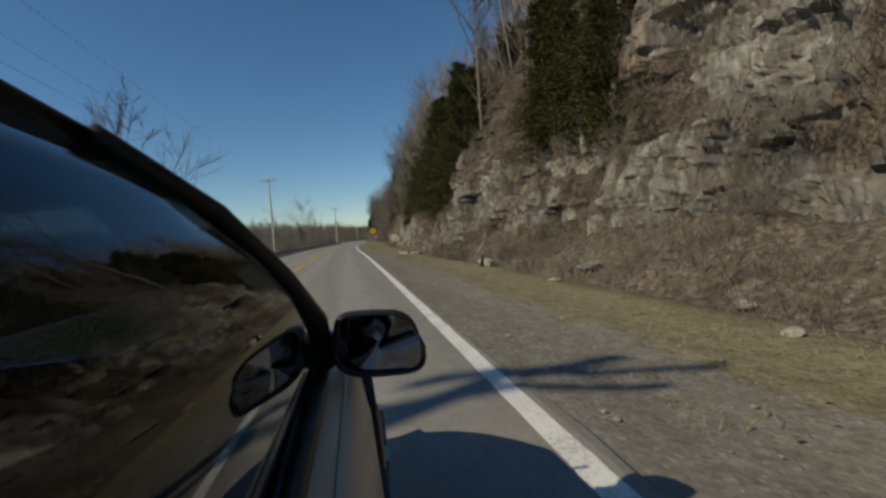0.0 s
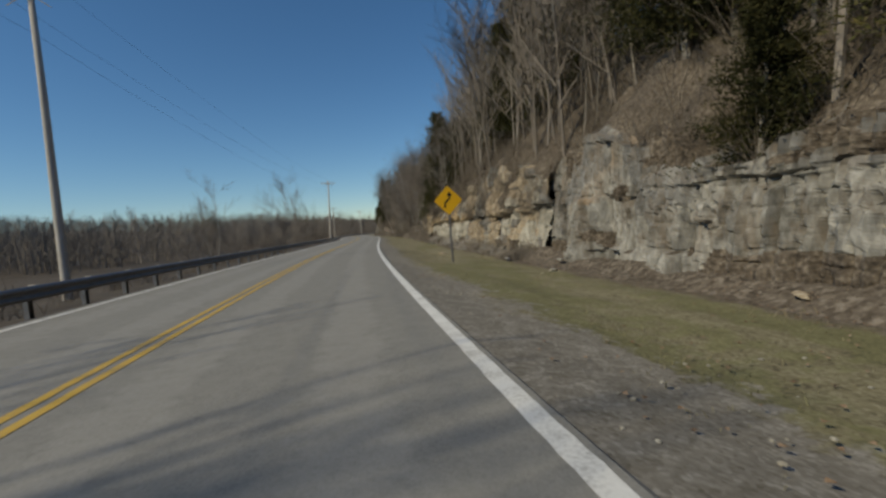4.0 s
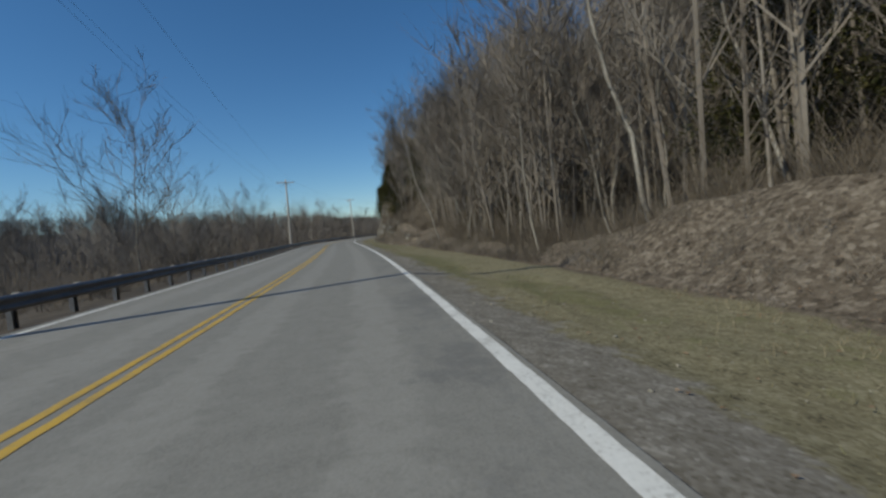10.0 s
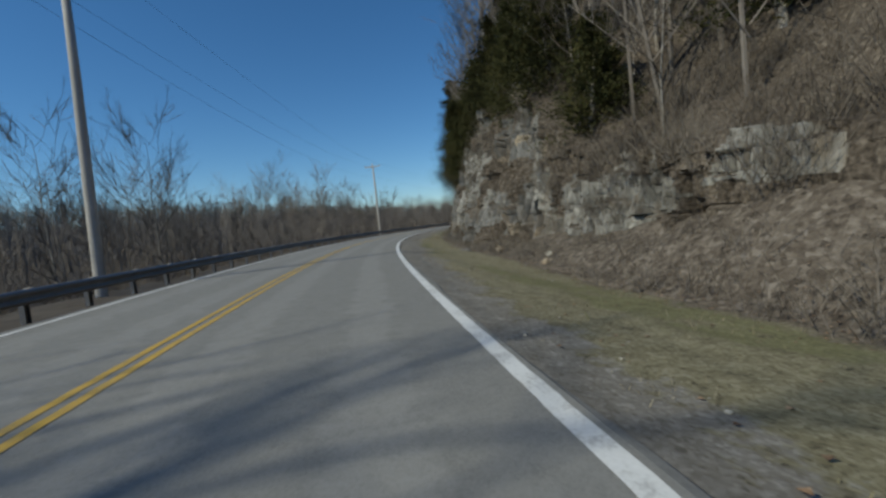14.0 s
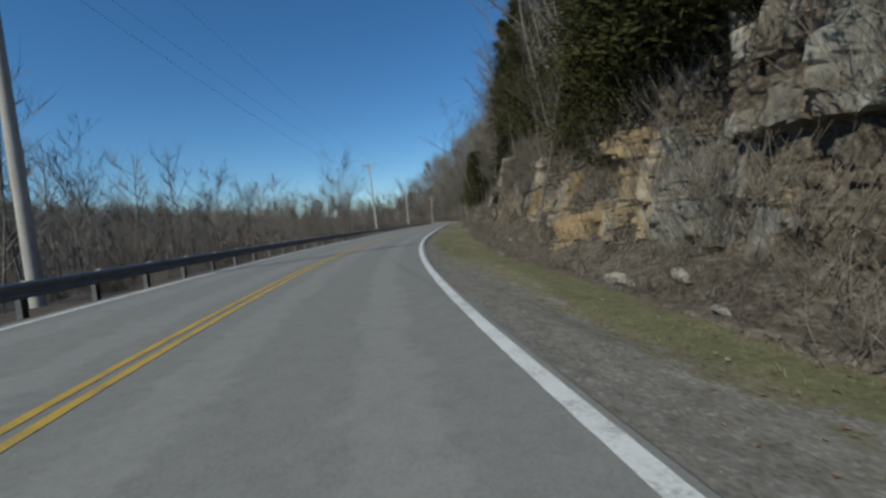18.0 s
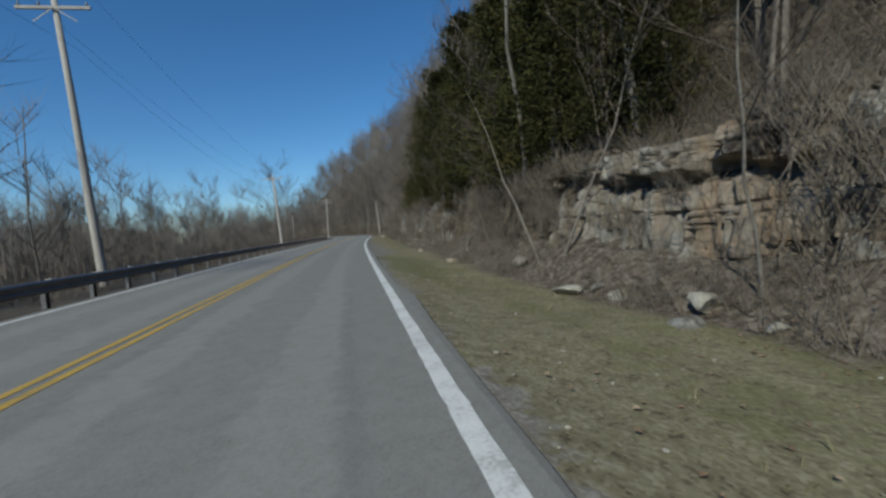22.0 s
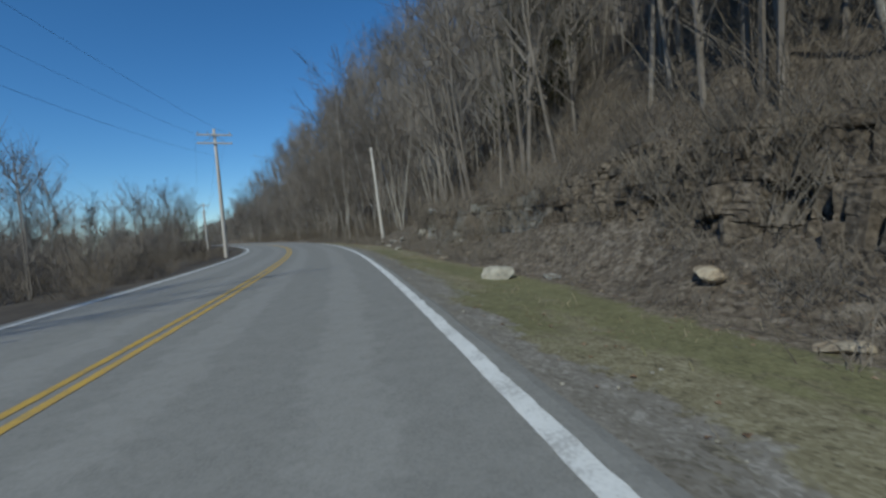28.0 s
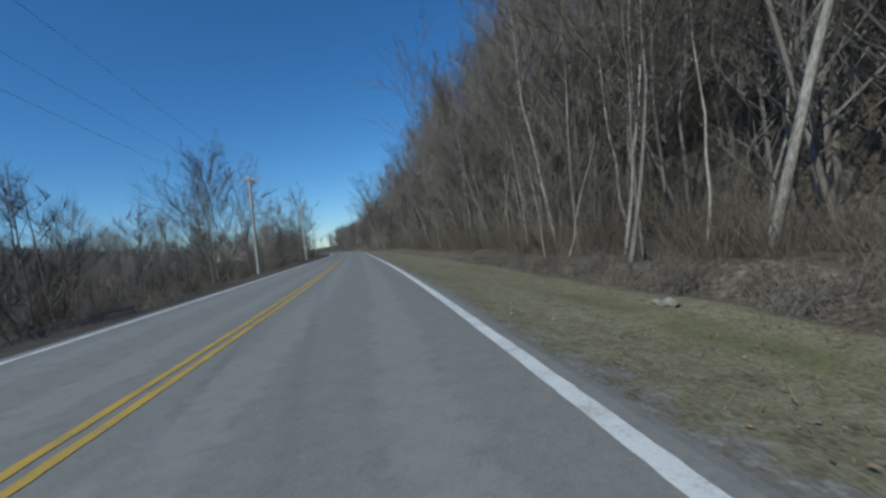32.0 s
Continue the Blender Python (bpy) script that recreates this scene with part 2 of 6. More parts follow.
# ---------------------------------------------------------------- materials
def material(name, stops, scale=1.0, rough=0.9, bump=0.3, fine=12.0, mix=0.5, metal=0.0, stretch=(1, 1, 1), spec=0.3, vary=0.0, detail=6.0, bump_scale=None, dist=0.02):
    """Two scales of noise between colour stops, with fine relief. vary: brightness change from object to object."""
    m = bpy.data.materials.new(name)
    m.use_nodes = True
    nt = m.node_tree
    n, link = nt.nodes, nt.links.new
    b = n["Principled BSDF"]
    tc = n.new("ShaderNodeTexCoord")
    mp = n.new("ShaderNodeMapping")
    mp.inputs["Scale"].default_value = stretch
    link(tc.outputs["Object"], mp.inputs[0])
    big = n.new("ShaderNodeTexNoise")
    big.inputs["Scale"].default_value = scale
    big.inputs["Detail"].default_value = detail
    big.inputs["Roughness"].default_value = 0.62
    small = n.new("ShaderNodeTexNoise")
    small.inputs["Scale"].default_value = fine
    small.inputs["Detail"].default_value = 4
    link(mp.outputs[0], big.inputs[0])
    link(mp.outputs[0], small.inputs[0])
    mx = n.new("ShaderNodeMix")
    mx.inputs[0].default_value = mix
    link(big.outputs[0], mx.inputs[2])
    link(small.outputs[0], mx.inputs[3])
    ramp = n.new("ShaderNodeValToRGB")
    cr = ramp.color_ramp
    lo, hi = 0.37, 0.63
    while len(cr.elements) < len(stops):
        cr.elements.new(0.5)
    for i, c in enumerate(stops):
        cr.elements[i].position = lo + (hi - lo) * i / max(len(stops) - 1, 1)
        cr.elements[i].color = (*c, 1)
    link(mx.outputs[0], ramp.inputs[0])
    col = ramp.outputs[0]
    if vary:
        info = n.new("ShaderNodeObjectInfo")
        mr = n.new("ShaderNodeMapRange")
        mr.inputs[3].default_value, mr.inputs[4].default_value = 1 - vary, 1 + vary
        link(info.outputs["Random"], mr.inputs[0])
        hs = n.new("ShaderNodeHueSaturation")
        link(mr.outputs[0], hs.inputs["Value"])
        link(col, hs.inputs["Color"])
        col = hs.outputs[0]
    link(col, b.inputs["Base Color"])
    b.inputs["Roughness"].default_value = rough
    b.inputs["Metallic"].default_value = metal
    b.inputs["Specular IOR Level"].default_value = spec
    if bump:
        bp = n.new("ShaderNodeBump")
        bp.inputs["Strength"].default_value = bump
        bp.inputs["Distance"].default_value = dist
        link(mx.outputs[0], bp.inputs["Height"])
        link(bp.outputs[0], b.inputs["Normal"])
    return m


M_WHITE = material("worn_white_paint", [(0.42, 0.42, 0.41), (0.66, 0.67, 0.66), (0.72, 0.73, 0.72)], 3, 0.7, 0.1, 40, 0.4)
M_YELLOW = material("worn_yellow_paint", [(0.34, 0.25, 0.1), (0.5, 0.33, 0.07), (0.55, 0.36, 0.06)], 2, 0.7, 0.1, 40, 0.4)
def blended(name, layers, speckle=28.0, relief=0.9, depth=0.05):
    """Layers of (colour stops, mesh attribute): each later layer covers the earlier where its attribute, ragged by noise, is above zero."""
    m = bpy.data.materials.new(name)
    m.use_nodes = True
    n, link = m.node_tree.nodes, m.node_tree.links.new
    b = n["Principled BSDF"]
    tc = n.new("ShaderNodeTexCoord")
    pebble = n.new("ShaderNodeTexVoronoi")
    pebble.inputs["Scale"].default_value = speckle
    link(tc.outputs["Object"], pebble.inputs[0])
    grey = n.new("ShaderNodeRGBToBW")
    link(pebble.outputs["Color"], grey.inputs[0])
    noise_ = []
    for k, sc in enumerate((0.9, 4.5, 17.0)):
        t = n.new("ShaderNodeTexNoise")
        t.inputs["Scale"].default_value = sc
        t.inputs["Detail"].default_value = 7
        t.inputs["Roughness"].default_value = 0.65
        link(tc.outputs["Object"], t.inputs[0])
        noise_.append(t.outputs[0])

    def calc(op, x, y):
        q = n.new("ShaderNodeMath")
        q.operation = op
        for i, w in enumerate((x, y)):
            if isinstance(w, (int, float)):
                q.inputs[i].default_value = w
            else:
                link(w, q.inputs[i])
        return q.outputs[0]

    tone = calc("ADD", calc("MULTIPLY", noise_[1], 0.5), calc("ADD", calc("MULTIPLY", noise_[2], 0.25), calc("MULTIPLY", grey.outputs[0], 0.25)))
    base = None
    for stops, attr, ragged in layers:
        ramp = n.new("ShaderNodeValToRGB")
        cr = ramp.color_ramp
        while len(cr.elements) < len(stops):
            cr.elements.new(0.5)
        for i, c in enumerate(stops):
            cr.elements[i].position = 0.34 + 0.30 * i / (len(stops) - 1)
            cr.elements[i].color = (*c, 1)
        link(tone, ramp.inputs[0])
        if base is None:
            base = ramp.outputs[0]
            continue
        at = n.new("ShaderNodeAttribute")
        at.attribute_name = attr
        push = calc("MULTIPLY", calc("ADD", calc("ADD", noise_[0], calc("MULTIPLY", noise_[1], 0.8)), -0.9), ragged)
        mr = n.new("ShaderNodeMapRange")
        mr.inputs[1].default_value, mr.inputs[2].default_value = -0.12, 0.12
        link(calc("ADD", at.outputs["Fac"], push), mr.inputs[0])
        mx = n.new("ShaderNodeMix")
        mx.data_type = "RGBA"
        link(mr.outputs[0], mx.inputs[0])
        link(base, mx.inputs[6])
        link(ramp.outputs[0], mx.inputs[7])
        base = mx.outputs[2]
    link(base, b.inputs["Base Color"])
    b.inputs["Roughness"].default_value = 0.95
    b.inputs["Specular IOR Level"].default_value = 0.2
    bp = n.new("ShaderNodeBump")
    bp.inputs["Strength"].default_value = relief
    bp.inputs["Distance"].default_value = depth
    link(tone, bp.inputs["Height"])
    link(bp.outputs[0], b.inputs["Normal"])
    return m


def mark(me, name, values):
    """A number for each vertex of a mesh, for a material to read."""
    me.attributes.new(name, "FLOAT", "POINT").data.foreach_set("value", np.asarray(values, np.float32).ravel())
    return me


M_ASPHALT = blended("worn_asphalt", [
    ([(0.19, 0.188, 0.178), (0.225, 0.223, 0.21), (0.25, 0.248, 0.235)], "", 0),
    ([(0.22, 0.218, 0.206), (0.256, 0.253, 0.239), (0.28, 0.277, 0.263)], "wear", 1.0),
    ([(0.14, 0.141, 0.138), (0.17, 0.171, 0.167), (0.2, 0.2, 0.195)], "patch", 1.5)], 70.0, 0.35, 0.02)
M_VERGE = blended("verge_turf_gravel_and_leaves", [
    ([(0.09, 0.078, 0.052), (0.165, 0.147, 0.092), (0.215, 0.195, 0.122), (0.26, 0.238, 0.155), (0.32, 0.295, 0.205)], "", 0),
    ([(0.095, 0.086, 0.05), (0.15, 0.144, 0.076), (0.182, 0.178, 0.092), (0.24, 0.228, 0.128)], "green", 1.8),
    ([(0.13, 0.118, 0.097), (0.18, 0.166, 0.14), (0.215, 0.2, 0.173), (0.25, 0.235, 0.207), (0.34, 0.324, 0.292)], "gravel", 1.9),
    ([(0.05, 0.042, 0.033), (0.11, 0.092, 0.07), (0.17, 0.143, 0.11), (0.26, 0.225, 0.18)], "litter", 1.6)], 34.0, 0.55, 0.03)
M_BANK = blended("leaf_litter_and_rubble", [
    ([(0.045, 0.037, 0.029), (0.098, 0.08, 0.062), (0.15, 0.126, 0.1), (0.235, 0.205, 0.168)], "", 0),
    ([(0.12, 0.105, 0.085), (0.22, 0.2, 0.168), (0.3, 0.28, 0.24), (0.42, 0.4, 0.355)], "rubble", 1.8)], 11.0, 1.0, 0.08)
M_LITTER = material("leaf_litter", [(0.034, 0.028, 0.021), (0.074, 0.06, 0.046), (0.116, 0.096, 0.075), (0.19, 0.163, 0.13)], 0.8, 0.95, 0.8, 11, 0.6, dist=0.06)


def rock_material(name, stops, stain, amount, size, dirt=1.0):
    """Limestone with rust or soil stains that run downwards, and dark weathering in patches."""
    m = material(name, stops, 0.6, 0.9, 1.0, 6, 0.5, dist=0.08, detail=9, stretch=(1, 1, 0.5))
    n, link = m.node_tree.nodes, m.node_tree.links.new
    b = n["Principled BSDF"]
    base = b.inputs["Base Color"].links[0].from_socket
    tc = n.new("ShaderNodeTexCoord")
    for colour, scale, stretch, lo, hi in ((stain, size, (1, 1, 0.35), 0.62 - amount, 0.78 - amount), ((0.075, 0.07, 0.062), 1.1, (1, 1, 0.5), 0.52, 0.72),
                                              ((0.13, 0.107, 0.082), 1.9, (1, 1, 0.6), 0.62 - 0.12 * dirt, 0.76 - 0.12 * dirt), ((0.06, 0.057, 0.05), 5.5, (1, 1, 0.7), 0.62 - 0.06 * dirt, 0.76 - 0.06 * dirt)):
        mp = n.new("ShaderNodeMapping")
        mp.inputs["Scale"].default_value = stretch
        mp.inputs["Location"].default_value = (scale * 7, 3, 1)
        link(tc.outputs["Object"], mp.inputs[0])
        t = n.new("ShaderNodeTexNoise")
        t.inputs["Scale"].default_value = scale
        t.inputs["Detail"].default_value = 8
        t.inputs["Roughness"].default_value = 0.7
        link(mp.outputs[0], t.inputs[0])
        mr = n.new("ShaderNodeMapRange")
        mr.inputs[1].default_value, mr.inputs[2].default_value = lo, hi
        mr.inputs[4].default_value = 0.85
        link(t.outputs[0], mr.inputs[0])
        mx = n.new("ShaderNodeMix")
        mx.data_type = "RGBA"
        link(mr.outputs[0], mx.inputs[0])
        link(base, mx.inputs[6])
        mx.inputs[7].default_value = (*colour, 1)
        base = mx.outputs[2]
    link(base, b.inputs["Base Color"])
    return m


GREYS = [(0.1, 0.097, 0.084), (0.185, 0.18, 0.162), (0.26, 0.254, 0.23), (0.36, 0.352, 0.32)]
M_DIM = rock_material("dim_grey_limestone", [(0.075, 0.073, 0.068), (0.14, 0.138, 0.13), (0.19, 0.187, 0.176), (0.25, 0.246, 0.23)], (0.2, 0.15, 0.1), 0.1, 0.5)
M_GREY = rock_material("grey_limestone", GREYS, (0.25, 0.19, 0.125), 0.06, 0.45)
M_GREYRUST = rock_material("rust_streaked_limestone", GREYS, (0.26, 0.18, 0.11), 0.14, 0.5)
M_PALE = rock_material("pale_limestone", [(0.2, 0.187, 0.155), (0.32, 0.303, 0.255), (0.44, 0.42, 0.36)], (0.28, 0.23, 0.15), 0.06, 0.6, 0.1)
M_TAN = rock_material("tan_sandstone", [(0.14, 0.11, 0.08), (0.27, 0.215, 0.15), (0.35, 0.295, 0.215), (0.4, 0.35, 0.27)], (0.22, 0.2, 0.175), 0.1, 0.5, 0.3)
M_ORANGE = rock_material("rust_stained_rock", [(0.17, 0.12, 0.07), (0.3, 0.215, 0.115), (0.36, 0.285, 0.18)], (0.22, 0.2, 0.17), 0.1, 0.5, 0.3)
M_BARK = material("grey_bark", [(0.13, 0.116, 0.1), (0.25, 0.23, 0.2), (0.42, 0.398, 0.36)], 1.2, 0.95, 0.7, 16, 0.5, stretch=(3, 3, 0.6), vary=0.3, dist=0.03)
M_TWIG = material("bare_twigs", [(0.105, 0.088, 0.073), (0.165, 0.143, 0.12)], 2, 0.95, 0, 9, 0.5, vary=0.25)
M_FARTWIG = material("far_bare_wood", [(0.125, 0.109, 0.094), (0.195, 0.172, 0.149), (0.275, 0.248, 0.217)], 0.05, 0.95, 0, 0.5, 0.5)
M_BRUSH = material("dry_brush", [(0.07, 0.057, 0.044), (0.13, 0.109, 0.086), (0.2, 0.172, 0.14)], 0.3, 0.95, 0, 5, 0.5)
M_BRAMBLE = material("pale_dry_brambles", [(0.08, 0.068, 0.055), (0.145, 0.125, 0.102), (0.225, 0.198, 0.166)], 0.3, 0.95, 0, 5, 0.5)
M_CEDAR = material("cedar_foliage", [(0.02, 0.023, 0.01), (0.048, 0.05, 0.018), (0.085, 0.072, 0.028)], 0.7, 0.85, 0, 6, 0.5, spec=0.12, vary=0.35)
M_GRASS = material("grass_blades", [(0.125, 0.112, 0.065), (0.185, 0.166, 0.098), (0.135, 0.14, 0.062)], 0.35, 0.9, 0, 4, 0.35)
M_FIELD = material("woodland_floor", [(0.042, 0.033, 0.025), (0.072, 0.058, 0.043), (0.108, 0.088, 0.066)], 0.12, 0.95, 0.5, 2, 0.5, dist=0.1)
M_STEEL = material("weathered_galvanised_steel", [(0.16, 0.16, 0.165), (0.24, 0.24, 0.245)], 3, 0.55, 0.1, 30, 0.5, metal=0.7)
M_POLE = material("weathered_pole_wood", [(0.36, 0.335, 0.3), (0.52, 0.495, 0.46)], 2, 0.9, 0.4, 20, 0.5, stretch=(4, 4, 0.4))
M_WIRE = material("black_cable", [(0.02, 0.02, 0.02), (0.03, 0.03, 0.03)], 2, 0.6, 0)
M_SIGNY = material("yellow_sign_sheeting", [(0.75, 0.4, 0.02), (0.8, 0.44, 0.02)], 4, 0.5, 0)
M_BLACK = material("black_paint", [(0.012, 0.012, 0.013), (0.018, 0.018, 0.02)], 4, 0.5, 0)

# ---------------------------------------------------------------- ground, road, verges
def spread(a, b, step, reach, grow=1.35):
    """Even steps from a to b, growing steps out to a reach beyond."""
    mid = list(np.arange(a, b + step, step))
    out, d, e = [], step, mid[-1]
    while e < b + reach:
        d *= grow
        e += d
        out.append(e)
    pre, d, e = [], step, a
    while e > a - reach:
        d *= grow
        e -= d
        pre.append(e)
    return np.array(pre[::-1] + mid + out)


def nearest(x, y):
    """s and lat of points of the map."""
    x, y = x.ravel(), y.ravel()
    ss, ll = np.empty(len(x)), np.empty(len(x))
    cx, cy, hh, s2 = CX[::2], CY[::2], HEAD[::2], S[::2]
    for i in range(0, len(x), 4000):
        a, b = x[i:i + 4000], y[i:i + 4000]
        j = ((a[:, None] - cx) ** 2 + (b[:, None] - cy) ** 2).argmin(1)
        dx, dy = a - cx[j], b - cy[j]
        ss[i:i + 4000] = s2[j] - dx * np.sin(hh[j]) + dy * np.cos(hh[j])
        ll[i:i + 4000] = dx * np.cos(hh[j]) + dy * np.sin(hh[j])
    return ss, ll


gx, gy = np.meshgrid(spread(-160, 260, 3.5, 3000), spread(-100, 620, 3.5, 3000), indexing="ij")
gs, gl = nearest(gx, gy)
gz = ground_z(gs, np.clip(gl, -900, 260))
back = toe(gs) + talus_w(gs) + 0.16 * face_h(gs)
gz = np.where((gl > -13) & (gl < back + 6.5), -1.6, np.where(gl >= back + 6.5, gz - 0.25, gz))
gz = np.minimum(gz, 70)
tagged(new("ground", mesh_of("ground", np.stack([gx.ravel(), gy.ravel(), gz], -1), grid_faces(*gx.shape), M_FIELD)),
       "brown winter woodland floor and valley bottom", "ground", kind="structure")

sa = np.arange(-85.0, 640.0, 1.0)
rl = np.array([-7.0, -6.85, -6.5, -5.9, -5.5, -5.0, -4.5, -4.1, -3.5, -3.0, -2.5, -2.0, -1.5, -1.0, -0.6, -0.2, 0.0, 0.1, 0.2, 0.28])
s2, l2 = np.meshgrid(sa, rl, indexing="ij")
OUTER = [(-90, 0.08), (125, 0.1), (170, 0.1), (195, 0.08), (236, 0.1), (246, 0.16), (262, 0.18), (290, 0.2), (330, 0.22), (345, 0.18), (380, 0.16), (400, 0.18), (640, 0.18)]
beyond = knots(s2, *OUTER)
l2 = np.where(l2 > 0.05, 0.09 + (beyond - 0.05) * (l2 - 0.1) / 0.14, l2) + np.where(l2 > 0.25, 0.1 * fbm(s2 / 2.5, 0, 12, 3), 0)
z2 = np.where((rl[None, :] > 0.25) | (l2 < -6.95), -0.014, 0.0) + 0 * l2
me = sheet("road", s2, l2, z2, M_ASPHALT, False)
tracks = np.exp(-(((rl + 0.95) / 0.3) ** 2)) + np.exp(-(((rl + 2.45) / 0.3) ** 2)) + np.exp(-(((rl + 4.2) / 0.3) ** 2)) + np.exp(-(((rl + 5.7) / 0.3) ** 2))
mark(me, "wear", 0.9 * tracks[None, :] - 0.45 + 0 * l2)
mark(me, "patch", np.where(rl[None, :] > 0.05, knots(s2, (225, -0.7), (246, -0.4), (300, -0.35), (335, -0.45), (350, -0.6)), 0.55 * np.exp(-((rl[None, :] + 0.35) / 0.3) ** 2) * knots(s2, (0, 0), (118, 0), (126, 1), (165, 1), (175, 0.2), (640, 0.3)) - 0.42) + 0 * l2)
tagged(new("road", me), "grey two-lane asphalt road, worn in the wheel tracks", "road", kind="structure")


def stripe(name, lat, width, mat, s0, s1, label):
    s2, l2 = np.meshgrid(np.arange(s0, s1, 0.125), np.array([lat - width / 2, lat + width / 2]), indexing="ij")
    l2 = l2 + (0.012 + 0.016 * knots(s2, (340, 0), (352, 1), (384, 1), (392, 0.15)) * (l2 > lat) * (lat > -1)) * fbm(s2 * 7.3, l2 * 3, 77, 2)
    return tagged(new(name, sheet(name, s2, l2, np.full(s2.shape, 0.005), mat, False)), label, "road marking", kind="structure")


stripe("edge_line", 0.0, 0.14, M_WHITE, -84, 640, "worn white edge line painted along the road")
stripe("edge_line", -6.6, 0.14, M_WHITE, -84, 640, "white edge line on the far side of the road")
stripe("centre_line", -3.40, 0.10, M_YELLOW, -84, 640, "yellow centre line, half of a faded double line")
stripe("centre_line", -3.20, 0.10, M_YELLOW, -84, 640, "yellow centre line, half of a faded double line")

# verge between the road and the rock: gravel beside the asphalt, then grass
sa = np.arange(-85.0, 640.0, 0.4)
u = np.linspace(0, 1, 26)[None, :] ** 1.2
edge = toe(sa)[:, None]
l2 = 0.13 + (edge + 0.6 - 0.13) * u
s2 = np.repeat(sa[:, None], l2.shape[1], 1)


def verge_z(s, lat):
    return -0.012 - FALL * np.maximum(lat - 0.1, 0) - 0.08 * np.sin(np.clip(lat / 4, 0, 1) * math.pi)


z2 = verge_z(s2, l2) + (0.05 * fbm(s2 / 0.7, l2 / 0.7, 51, 3) + 0.10 * fbm(s2 / 4, l2 / 2, 52, 2)) * smooth((l2 - 0.2) / 0.9)
gravel_w = knots(sa, (0, 2.4), (40, 2.2), (62, 1.4), (80, 1.2), (110, 1.3), (150, 1.0), (175, 0.9), (195, 1.6), (222, 1.8), (240, 0.9), (255, 0.1), (285, 0.1), (292, 0.5), (297, 1.8), (303, 1.8), (312, 0.7), (335, 0.5), (380, 1.4), (410, 0.5))[:, None] * 0.8 + 0.6 * fbm(s2 / 4, l2 / 2, 61, 3) + 0.1
mid = lambda a: (a[:-1, :-1] + a[1:, 1:]) / 2
me = sheet("verge", s2, l2, z2, M_VERGE)
mark(me, "gravel", (gravel_w - l2) * 1.0)
mark(me, "green", 1.3 * fbm(s2 / 9, l2 / 1.4, 63, 3) + knots(s2, (0, -0.25), (40, -0.2), (100, -0.4), (125, -0.35), (136, 0.1), (165, 0.1), (185, -0.15), (210, -0.2), (235, 0.05), (250, 0.15), (270, 0.0), (300, 0.1), (320, -0.05), (340, -0.4), (420, -0.35)) - 0.5 * np.abs(l2 / edge - 0.55))
mark(me, "litter", l2 - edge + 0.35)
tagged(new("verge", me), "dry winter grass verge with grey gravel beside the road", "verge", kind="structure")

s2, l2 = np.meshgrid(np.arange(-85.0, 640.0, 1.5), np.array([-6.92, -7.5, -8.2, -9.2, -10.5, -12, -14.5, -18]), indexing="ij")
z2 = np.where(l2 > -8, -0.02 - 0.13 * (-l2 - 7.0), left_side(s2, l2)) - 0.02 + 0.06 * fbm(s2 / 1.5, l2, 55, 3) * smooth((-l2 - 7) / 1)
tagged(new("verge", sheet("verge", s2, l2, z2, M_FIELD)), "narrow dry grass verge behind the guardrail side of the road", "verge", kind="structure")


